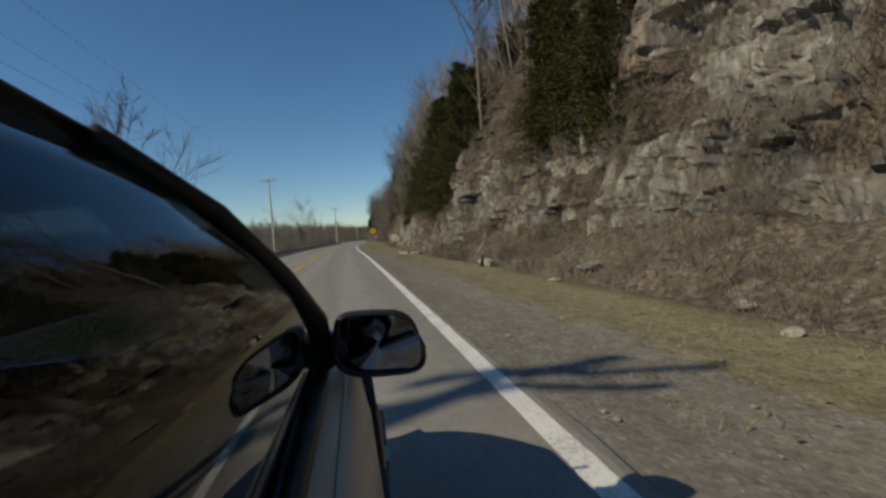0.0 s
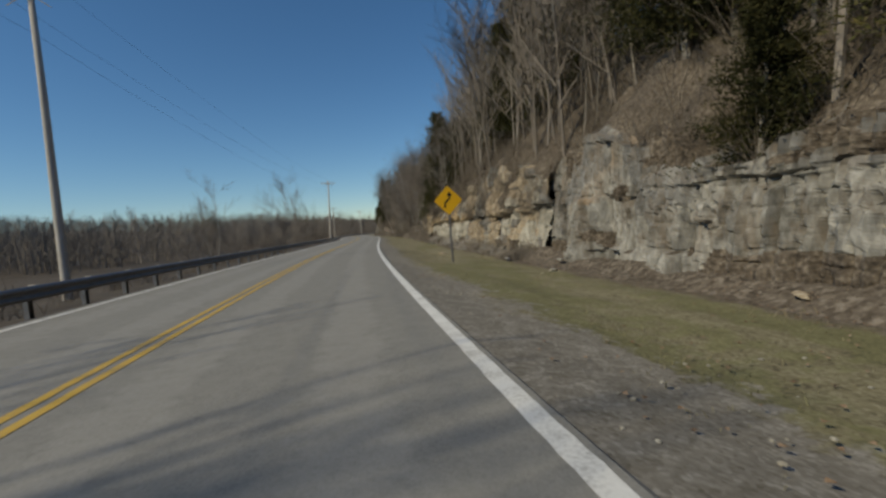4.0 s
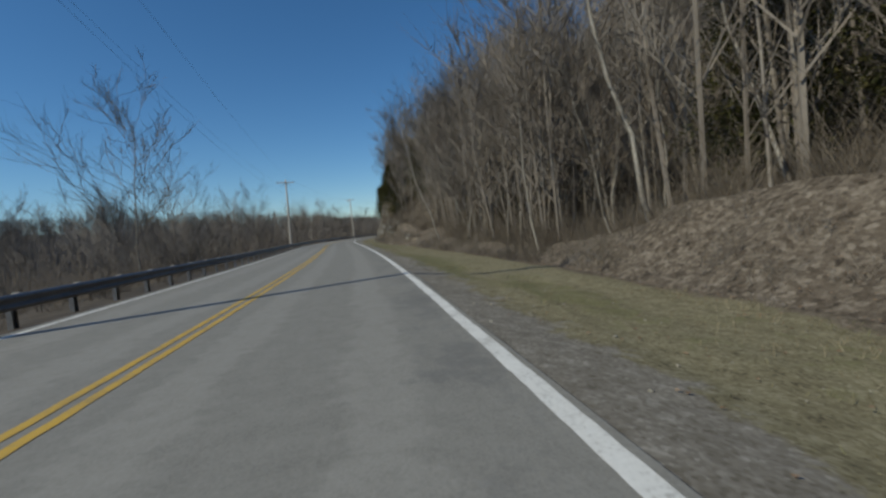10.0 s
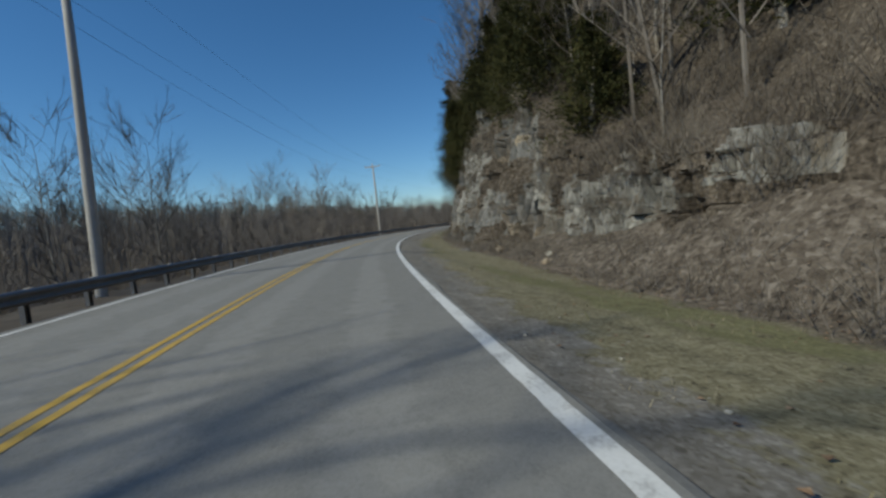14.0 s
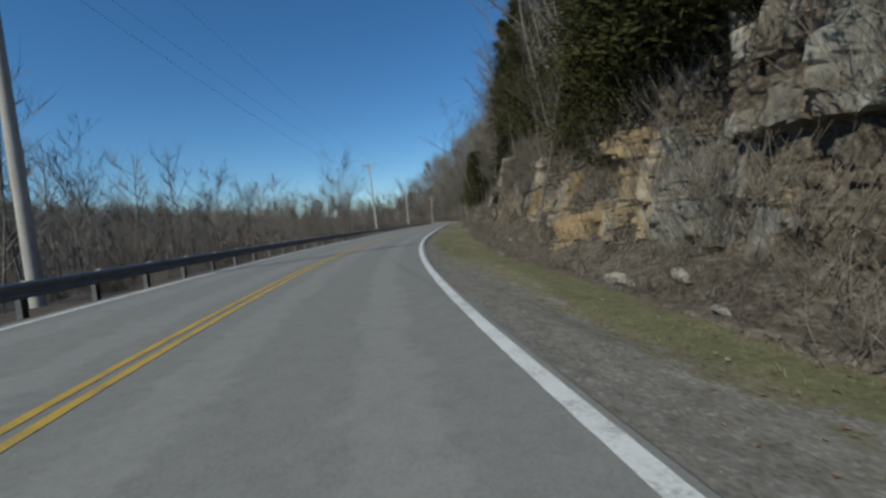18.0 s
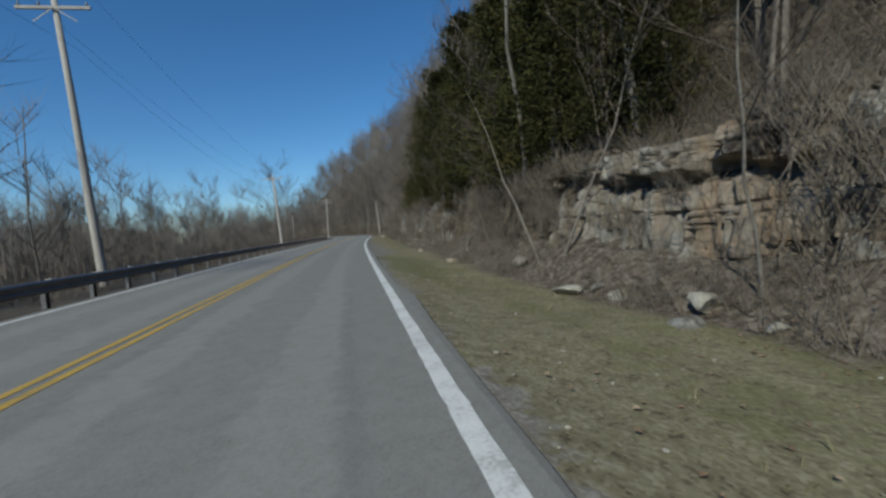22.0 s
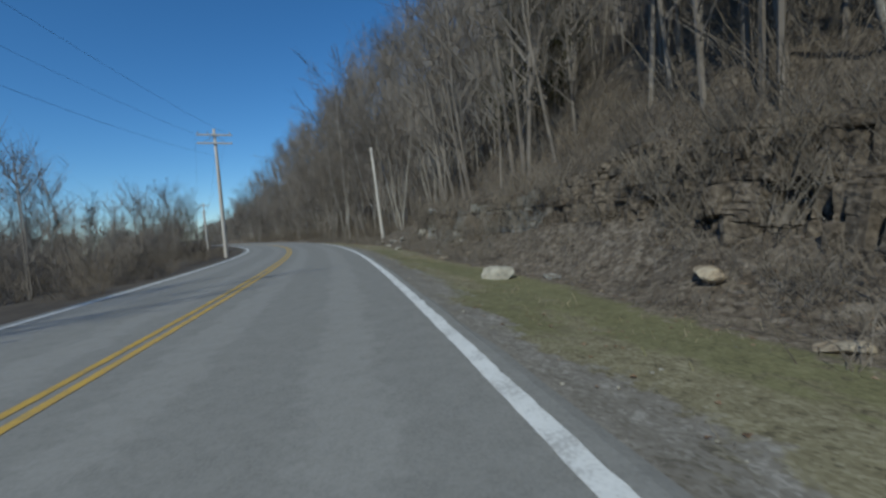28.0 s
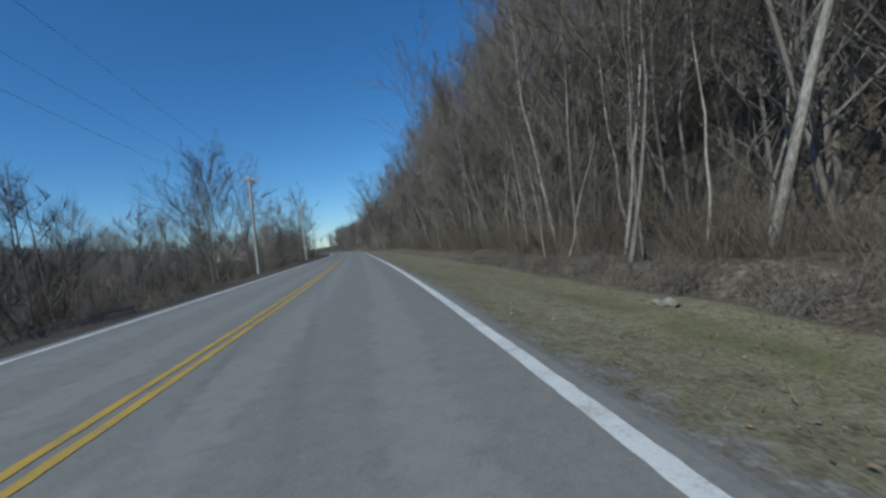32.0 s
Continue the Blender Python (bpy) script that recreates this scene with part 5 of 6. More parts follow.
corners = [k * math.pi / 2 + d for k in range(4) for d in (-0.06, 0.06)]
sign = tagged(new("warning_sign"), "yellow diamond road sign with a black winding arrow", "road sign")
bm = bmesh.new()
diamond(bm, 0.53, 0.0, -0.004, 2.35)
part("sign_panel", bm, M_SIGNY, sign)
bm = bmesh.new()
pts = [(-0.14, 2.08), (-0.14, 2.24), (-0.02, 2.36), (0.06, 2.44), (0.06, 2.54)]
for (xa, za), (xb, zb) in zip(pts[:-1], pts[1:]):
    d = Vector((xb - xa, 0, zb - za))
    w = Vector((d.z, 0, -d.x)).normalized() * 0.035
    q = [Vector((xa, -0.008, za)) + w, Vector((xb, -0.008, zb)) + w, Vector((xb, -0.008, zb)) - w, Vector((xa, -0.008, za)) - w]
    bm.faces.new([bm.verts.new(p) for p in q])
bm.faces.new([bm.verts.new(p) for p in ((-0.05, -0.008, 2.53), (0.17, -0.008, 2.53), (0.06, -0.008, 2.68))])
part("arrow", bm, M_BLACK, sign, "black winding-road arrow")
bm = bmesh.new()
for dx in (-0.03, 0.03):
    bmesh.ops.create_cube(bm, size=1, matrix=Matrix.LocRotScale((dx, 0.03, 1.2), None, (0.006, 0.04, 3.0)))
bmesh.ops.create_cube(bm, size=1, matrix=Matrix.LocRotScale((0, 0.012, 1.2), None, (0.06, 0.006, 3.0)))
part("sign_post", bm, M_STEEL, sign)
sign.matrix_basis = stand(65.8, 2.6, -0.35, 4)


# ---------------------------------------------------------------- loose rocks, a log, leaves
def boulder(seed, flat=0.6):
    r = random.Random(seed)
    bm = bmesh.new()
    bmesh.ops.create_icosphere(bm, subdivisions=3, radius=0.5)
    cuts = [(Vector((r.gauss(0, 1), r.gauss(0, 1), r.gauss(0, 0.8))).normalized(), r.uniform(0.17, 0.34)) for _ in range(9)]
    for v in bm.verts:
        for nrm, lim in cuts:
            d = v.co.dot(nrm) - lim
            if d > 0:
                v.co -= nrm * d
        v.co += Vector((noise.noise(v.co * 5 + Vector((seed, 0, 0))), noise.noise(v.co * 5 + Vector((0, seed, 0))), noise.noise(v.co * 5 + Vector((0, 0, seed))))) * 0.035
        v.co.z *= flat
    me = bpy.data.meshes.new("boulder")
    bm.to_mesh(me)
    bm.free()
    return me


def rocks(mat):
    out = []
    for k in range(4):
        me = boulder(20 + k, (0.6, 0.45, 0.75, 0.5)[k])
        me.materials.append(mat)
        out.append(me)
    return out


ROCK_G, ROCK_P, ROCK_T = rocks(M_GREY), rocks(M_PALE), rocks(M_TAN)


def loose_rock(kind, s, lat, size, turn, label, group="fallen rocks at the foot of the cliff", tall=1.0):
    z = float(verge_z(s, lat)) if lat < float(toe(s)) else float(surface_z(s, lat))
    ob = new("fallen_rock", kind[int(turn) % 4])
    ob.matrix_basis = stand(s, lat, z + 0.10 * size, turn) @ Matrix.Diagonal((size * 1.25, size, size * tall, 1))
    return tagged(ob, label, "rock", group)


for s, lat, size, kind, label in [
        (32.6, 3.0, 0.85, ROCK_T, "long pale yellow rock lying in the verge grass"), (31.6, 3.6, 0.7, ROCK_P, "pale fallen rock beside the cliff foot"), (30.9, 4.1, 0.8, ROCK_P, "pale fallen rock beside the cliff foot"),
        (36.4, 3.8, 0.35, ROCK_P, "small white stone in the grass"), (40.6, 3.9, 0.55, ROCK_P, "pale angular rock under the smooth cut wall"),  (164.5, 5.4, 0.6, ROCK_T, "tan rock lying on the leafy bank"), (168.5, 5.2, 0.55, ROCK_P, "pale rock lying on the leafy bank"), (163.0, 4.3, 0.4, ROCK_T, "tan rock at the edge of the grass"), (17.6, 4.9, 0.3, ROCK_P, "small white stone in the grass"), (16.3, 4.4, 0.4, ROCK_P, "pale flat stone against the boulder"), (10.2, 5.0, 0.9, ROCK_G, "flat grey slab fallen beside the cliff"),
        (4.0, 3.9, 0.25, ROCK_P, "small white stone in the grass"), (71.6, 3.2, 0.45, ROCK_T, "tan block fallen in the verge"), (89.6, 5.0, 0.6, ROCK_P, "pale rubble block below the layered cut"), (91.5, 5.3, 0.5, ROCK_P, "pale rubble block below the layered cut"),
        (88.0, 5.2, 0.4, ROCK_P, "pale rubble block below the layered cut"), (203.9, 4.0, 0.5, ROCK_G, "grey block at the foot of the high cliff"), (204.8, 3.9, 0.4, ROCK_P, "pale broken rock at the cliff foot"),
        (212.8, 3.0, 0.5, ROCK_P, "pale rock lying at the edge of the grass"), (217.2, 3.4, 0.4, ROCK_T, "tan slab at the foot of the cliff"), (214.6, 2.3, 0.4, ROCK_T, "tan stone on the gravel shoulder"), (231, 3.7, 0.5, ROCK_P, "pale rock on the leafy bank"),
        (240.4, 3.0, 0.3, ROCK_G, "grey rock half sunk in leaves"), (244.2, 3.4, 0.4, ROCK_P, "pale rock half sunk in leaves"), (281, 3.4, 0.6, ROCK_P, "pale boulder below the ledges"), (277.8, 3.4, 0.5, ROCK_G, "grey boulder below the ledges"),
        (289.9, 3.2, 0.6, ROCK_T, "flat tan rock at the edge of the grass"), (299.3, 3.3, 0.45, ROCK_T, "flat tan rock at the edge of the grass"), (312.3, 4.2, 0.75, ROCK_G, "grey angular boulder on the bank"), (316.5, 4.6, 0.6, ROCK_P, "pale boulder on the bank"),
        (318.2, 4.1, 0.5, ROCK_T, "tan boulder on the bank"), (329.6, 3.4, 0.6, ROCK_G, "grey boulder below the ledges"), (327.2, 4.0, 0.5, ROCK_P, "pale boulder below the ledges"), (354.9, 2.4, 0.9, ROCK_P, "broad pale slab beside the verge"),
        (371.8, 3.1, 0.6, ROCK_P, "pale boulder near the end of the rock bank"), (378.8, 2.3, 0.25, ROCK_P, "small white stone in the grass"), (375.5, 4.4, 0.55, ROCK_G, "grey outcrop boulder at the edge of the woods"), (376.5, 4.6, 0.5, ROCK_G, "grey outcrop boulder at the edge of the woods")]:
    loose_rock(kind, s, lat, size, int(s * 37) % 360, label)
for s, lat, size, kind, tall, label in [
        (16.9, 4.5, 1.0, ROCK_G, 1.6, "large rounded grey boulder at the foot of the brushy bank"), (120.3, 6.0, 0.6, ROCK_T, 1.7, "upright tan block standing out of the leafy bank"), (118.8, 6.3, 0.5, ROCK_P, 1.7, "pale block standing out of the leafy bank"), (115.9, 6.2, 0.8, ROCK_G, 1.8, "grey outcrop block standing out of the leafy bank"),
        (115.2, 6.4, 0.7, ROCK_T, 1.8, "tan outcrop block standing out of the leafy bank"), (116.6, 5.2, 0.3, ROCK_P, 1.5, "rounded white rock on the leafy bank"), (169.3, 5.4, 0.5, ROCK_G, 2.2, "upright grey block on the leafy bank"),
        (171.0, 5.4, 0.4, ROCK_G, 1.8, "grey block on the leafy bank"), (167.1, 5.2, 0.5, ROCK_T, 1.4, "tan angular rock on the leafy bank"), (166.2, 4.3, 0.45, ROCK_T, 1.2, "reddish tan rock at the edge of the grass"),
        (310.9, 4.3, 0.42, ROCK_P, 2.0, "pale cream block leaning on the bank"), (311.9, 3.8, 0.4, ROCK_P, 1.2, "pale broken rock at the foot of the bank"), (219.0, 3.3, 0.6, ROCK_T, 1.0, "long tan slab at the foot of the cliff"),
        (216.3, 3.3, 0.45, ROCK_T, 1.0, "tan broken rock at the cliff foot"), (232.6, 3.5, 0.4, ROCK_P, 1.4, "pale rock at the edge of the bank"), (232.0, 3.4, 0.35, ROCK_P, 1.2, "pale rock at the edge of the bank"),
        (322.9, 3.7, 0.4, ROCK_P, 1.4, "pale angular rock on the leafy bank"), (381.6, 4.2, 0.55, ROCK_P, 1.3, "pale rounded outcrop at the end of the rock bank"), (378.6, 4.3, 0.55, ROCK_G, 1.5, "grey outcrop block in the leafy bank"),
        (377.7, 4.3, 0.5, ROCK_G, 1.6, "grey outcrop block in the leafy bank"), (284.5, 3.9, 0.55, ROCK_P, 1.1, "pale boulder below the ledges"), (278.3, 4.2, 0.6, ROCK_P, 1.4, "pale boulder below the ledges"), (372.4, 4.9, 0.75, ROCK_P, 1.6, "pale block in the leafy bank"), (369.1, 4.8, 0.6, ROCK_G, 1.5, "grey block in the leafy bank")]:
    loose_rock(kind, s, lat, size, int(s * 37) % 360, label, tall=tall)
for k in range(90):
    s = rng.uniform(0, 380)
    if 122 < s < 160:
        continue
    loose_rock((ROCK_G, ROCK_P, ROCK_T, ROCK_G)[k % 4], s, float(toe(s)) + rng.normal(0.1, 0.45), rng.uniform(0.15, 0.5), int(rng.integers(0, 360)), ("grey", "pale", "tan", "grey")[k % 4] + " stone fallen at the foot of the rock")

for k in range(45):
    s = rng.uniform(70, 99)
    lat = float(toe(s)) + rng.uniform(-0.3, 0.9)
    loose_rock((ROCK_P, ROCK_P, ROCK_T)[k % 3], s, lat, rng.uniform(0.1, 0.38), int(rng.integers(0, 360)), ("pale", "pale", "tan")[k % 3] + " rubble fallen below the layered cut")

# small stones on the shoulder, too many to count
bm = bmesh.new()
bmesh.ops.create_icosphere(bm, subdivisions=1, radius=0.5)
tv = np.array([v.co[:] for v in bm.verts]) * np.array([1.2, 1, 0.6])
tf = np.array([[v.index for v in f.verts] for f in bm.faces])
bm.free()
n = 3800
ps = rng.uniform(-1, 412, n)
pl = 0.3 + np.abs(rng.normal(0, 1.5, n))
px, py = plan(ps, pl)
v, f = scatter(tv, tf, np.stack([px, py, verge_z(ps, pl) + 0.005], -1), 0.014 + 0.042 * rng.random(n) ** 3, rng.uniform(0, 6.28, n))
tagged(new("shoulder_stones", mesh_of("shoulder_stones", v, f, M_PALE, False)), "scattered small pale stones on the gravel shoulder", "stones", kind="stuff")

# fallen leaves: small curled quads
n = 26000
ps = rng.uniform(-2, 415, n)
pl = toe(ps) + rng.normal(0.3, 0.75, n)
pl = np.where(rng.random(n) < 0.24, 0.6 + rng.random(n) * 3.4, pl)
px, py = plan(ps, pl)
pz = np.where(pl < toe(ps), verge_z(ps, pl), surface_z(ps, pl)) + 0.015 + 0.05 * rng.random(n) * (pl > toe(ps) - 0.3)
lv = np.array([(-0.05, -0.035, 0.0), (0.05, -0.04, 0.025), (0.055, 0.035, 0.0), (-0.045, 0.04, 0.03)])
v, f = scatter(lv, np.array([(0, 1, 2), (0, 2, 3)]), np.stack([px, py, pz], -1), rng.uniform(0.22, 0.5, n), rng.uniform(0, 6.28, n), rng.normal(0, 0.7, n), rng.uniform(0, 6.28, n))
M_LEAF = material("dry_leaves", [(0.08, 0.052, 0.035), (0.17, 0.11, 0.068), (0.25, 0.175, 0.115), (0.33, 0.255, 0.185)], 6, 0.9, 0, 20, 0.6)
tagged(new("fallen_leaves", mesh_of("fallen_leaves", v, f, M_LEAF, False)), "brown fallen leaves along the bank and verge", "leaves", kind="stuff")


def fallen_log(s, lat, length, turn, tilt, radius, label):
    r = random.Random(int(s * 10))
    pts, q = [], Vector((0, 0, 0))
    for i in range(7):
        pts.append(q.copy())
        q = q + Vector((length / 6, r.gauss(0, 0.06), r.gauss(0, 0.03)))
    v, f = tube(pts, [radius * (1 - 0.09 * i) for i in range(7)], 8)
    f += [(0, i + 1, i) for i in range(1, 7)] + [(48, 48 + i, 49 + i) for i in range(1, 7)]
    ob = new("fallen_log", mesh_of("fallen_log", np.array([tuple(p) for p in v]), np.array(f), M_BARK))
    z = float(verge_z(s, lat)) if lat < float(toe(s)) else float(surface_z(s, lat))
    ob.matrix_basis = stand(s, lat, z + radius * 0.7, turn) @ pose(0, 0, 0, 0, -tilt, 0)
    return tagged(ob, label, "log", "fallen branches")


fallen_log(290.5, 3.9, 1.8, 70, 20, 0.06, "pale dead branch leaning on the leafy bank")
fallen_log(299.5, 3.0, 0.8, 95, 2, 0.045, "broken pale branch lying at the grass edge")
fallen_log(391.4, 3.7, 0.8, 110, 2, 0.028, "pale fallen log at the edge of the woods")
fallen_log(407.6, 3.45, 0.5, 100, 2, 0.09, "short pale fallen log at the edge of the woods")
fallen_log(20.5, 5.2, 3.2, 60, 28, 0.07, "grey dead branch propped against the cliff")


# a charred stump and a scrap of blue plastic by the boulder
M_CHAR = material("charred_wood", [(0.012, 0.011, 0.01), (0.03, 0.027, 0.024)], 6, 0.9, 0.6, 30, 0.5)
r = random.Random(4)
pts = [(0, 0, -0.1), (0.01, 0, 0.05), (0.03, 0.01, 0.2), (0.06, 0.0, 0.34), (0.1, 0.01, 0.43), (0.13, 0.0, 0.46)]
v, f = tube(pts, [0.12, 0.1, 0.065, 0.055, 0.045, 0.02], 9)
f += [(45, 45 + i, 46 + i) for i in range(1, 8)]
v = [Vector(p) + Vector((r.uniform(-0.008, 0.008), r.uniform(-0.008, 0.008), r.uniform(-0.01, 0.01))) for p in v]
stump = tagged(new("broken_stump", mesh_of("broken_stump", np.array([tuple(p) for p in v]), np.array(f), M_CHAR, False)), "short charred black stump leaning beside a boulder", "stump")
stump.matrix_basis = stand(16.0, 3.95, float(verge_z(16.0, 3.95)), 0)
M_BLUE = material("blue_plastic_film", [(0.03, 0.28, 0.42), (0.05, 0.36, 0.5)], 9, 0.4, 0.2, 40, 0.5)
bm = bmesh.new()
bmesh.ops.create_grid(bm, x_segments=7, y_segments=4, size=0.5, matrix=Matrix.Diagonal((0.2, 0.09, 1, 1)))
for q in bm.verts:
    q.co.z = 0.03 * math.sin(q.co.x * 55) * math.cos(q.co.y * 40) + 0.03
scrap = bpy.data.meshes.new("plastic_scrap")
bm.to_mesh(scrap)
bm.free()
scrap.materials.append(M_BLUE)
ob = tagged(new("plastic_scrap", scrap), "crumpled scrap of bright blue plastic in the grass", "litter")
ob.matrix_basis = stand(16.0, 3.36, float(verge_z(16.0, 3.36)) + 0.03, 25)

# ---------------------------------------------------------------- the car that carries the camera, as it stands where the drive begins
M_PAINT = material("champagne_car_paint", [(0.55, 0.46, 0.34), (0.6, 0.51, 0.38)], 1.5, 0.38, 0, 60, 0.5, metal=0.05, spec=0.4)
M_TRIM = material("black_plastic_trim", [(0.012, 0.012, 0.014), (0.022, 0.022, 0.024)], 8, 0.45, 0.05, 80, 0.5)
M_INSIDE = material("dark_cabin_fabric", [(0.018, 0.017, 0.017), (0.03, 0.028, 0.027)], 10, 0.9, 0.2, 120, 0.5)
M_RUBBER = material("tyre_rubber", [(0.015, 0.015, 0.015), (0.028, 0.028, 0.028)], 9, 0.85, 0.2, 60, 0.5)
M_ALLOY = material("dull_alloy_wheel", [(0.35, 0.35, 0.36), (0.42, 0.42, 0.43)], 5, 0.35, 0, 40, 0.5, metal=0.9)
M_RED = material("red_lamp_lens", [(0.3, 0.012, 0.01), (0.36, 0.016, 0.012)], 9, 0.15, 0, 40, 0.5, spec=0.6)
M_LENS = material("clear_lamp_lens", [(0.5, 0.52, 0.54), (0.58, 0.6, 0.62)], 9, 0.12, 0, 40, 0.5, spec=0.7)
M_PLATE = material("plain_white_plate", [(0.6, 0.6, 0.6), (0.66, 0.66, 0.66)], 9, 0.5, 0)


def glass(name, tint, rough=0.0):
    m = bpy.data.materials.new(name)
    m.use_nodes = True
    b = m.node_tree.nodes["Principled BSDF"]
    b.inputs["Base Color"].default_value = (*tint, 1)
    b.inputs["Roughness"].default_value = rough
    b.inputs["Transmission Weight"].default_value = 1.0
    b.inputs["IOR"].default_value = 1.5
    return m


M_GLASS = glass("tinted_window_glass", (0.07, 0.085, 0.1))
M_SCREEN = glass("windscreen_glass", (0.6, 0.68, 0.68))
M_MIRROR = bpy.data.materials.new("mirror_glass")
M_MIRROR.use_nodes = True
M_MIRROR.node_tree.nodes["Principled BSDF"].inputs["Base Color"].default_value = (0.62, 0.66, 0.72, 1)
M_MIRROR.node_tree.nodes["Principled BSDF"].inputs["Metallic"].default_value = 1.0
M_MIRROR.node_tree.nodes["Principled BSDF"].inputs["Roughness"].default_value = 0.03

car = tagged(new("car"), "champagne-tan compact car with dark tinted windows standing on the road", "car")


def grid_part(name, pts, mat, parent, label="", shade=True, thick=0.0):
    """A part from an n x m grid of points; thick gives it a back."""
    a = np.asarray(pts, float)
    n_, m_ = a.shape[:2]
    me = mesh_of(name, a.reshape(-1, 3), grid_faces(n_, m_), mat, shade)
    ob = child(name, me, parent, label)
    if thick:
        md = ob.modifiers.new("thickness", "SOLIDIFY")
        md.thickness, md.offset = thick, 0
    return ob


def tube_part(name, pts, radii, mat, parent, label="", sides=10):
    v, f = tube(pts, radii if isinstance(radii, list) else [radii] * len(pts), sides)
    e = len(v) - sides
    f += [(0, i + 1, i) for i in range(1, sides - 1)] + [(e, e + i, e + i + 1) for i in range(1, sides - 1)]
    return child(name, mesh_of(name, np.array([tuple(p) for p in v]), np.array(f), mat), parent, label)


def box_part(name, at, size, mat, parent, label="", soft=0.02, turn=(0, 0, 0)):
    bm = bmesh.new()
    bmesh.ops.create_cube(bm, size=1, matrix=Matrix.LocRotScale(at, Euler([radians(a) for a in turn]), size))
    bmesh.ops.bevel(bm, geom=bm.edges[:], offset=min(soft, 0.45 * min(size)), segments=2, affect="EDGES")
    return part(name, bm, mat, parent, label)


YK = [-1.78, -1.74, -1.6, -1.3, -0.95, -0.5, 0.0, 0.5, 1.0, 1.28, 1.5, 1.68, 1.85, 1.99, 2.07, 2.1]
WK = [0.60, 0.72, 0.79, 0.83, 0.85, 0.858, 0.86, 0.86, 0.858, 0.85, 0.84, 0.82, 0.78, 0.70, 0.60, 0.50]
TK = [0.60, 0.80, 0.86, 0.87, 0.86, 0.775, 0.77, 0.77, 0.785, 0.82, 0.78, 0.70, 0.63, 0.56, 0.50, 0.44]
BK = [0.42, 0.30, 0.24, 0.21, 0.19, 0.18, 0.18, 0.18, 0.18, 0.18, 0.19, 0.2, 0.21, 0.24, 0.30, 0.36]
ys = np.linspace(-1.78, 2.1, 84)


def body_at(y):
    w, t, b = np.interp(y, YK, WK), np.interp(y, YK, TK), np.interp(y, YK, BK)
    k = min(t, 0.775)
    side = [(0.9, b), (0.965, b + 0.06), (0.995, b + 0.17), (1.0, 0.46 * k + 0.24 * 0.5), (0.992, 0.6 * k + 0.15), (0.965, 0.92 * k), (0.925, 0.985 * k), (0.875, k), (0.8, k + (t - k) * 0.55), (0.62, t), (0.32, t + 0.018), (0.0, t + 0.024)]
    half = [(w * a, z) for a, z in side]
    return half + [(-x, z) for x, z in half[-2::-1]]


grid_part("body", [[(x, y, z) for x, z in body_at(y)] for y in ys], M_PAINT, car, "champagne-tan body shell")
box_part("cabin_floor", (0, 0.15, 0.765), (1.3, 2.05, 0.06), M_INSIDE, car, "dark cabin lining")


def skin(y0, y1, sx, lo=2, hi=6, off=0.004):
    rows = []
    for y in np.linspace(y0, y1, 18):
        p = body_at(y)[lo:hi + 1]
        rows.append([(sx * (x + off), y, z) for x, z in p])
    return rows


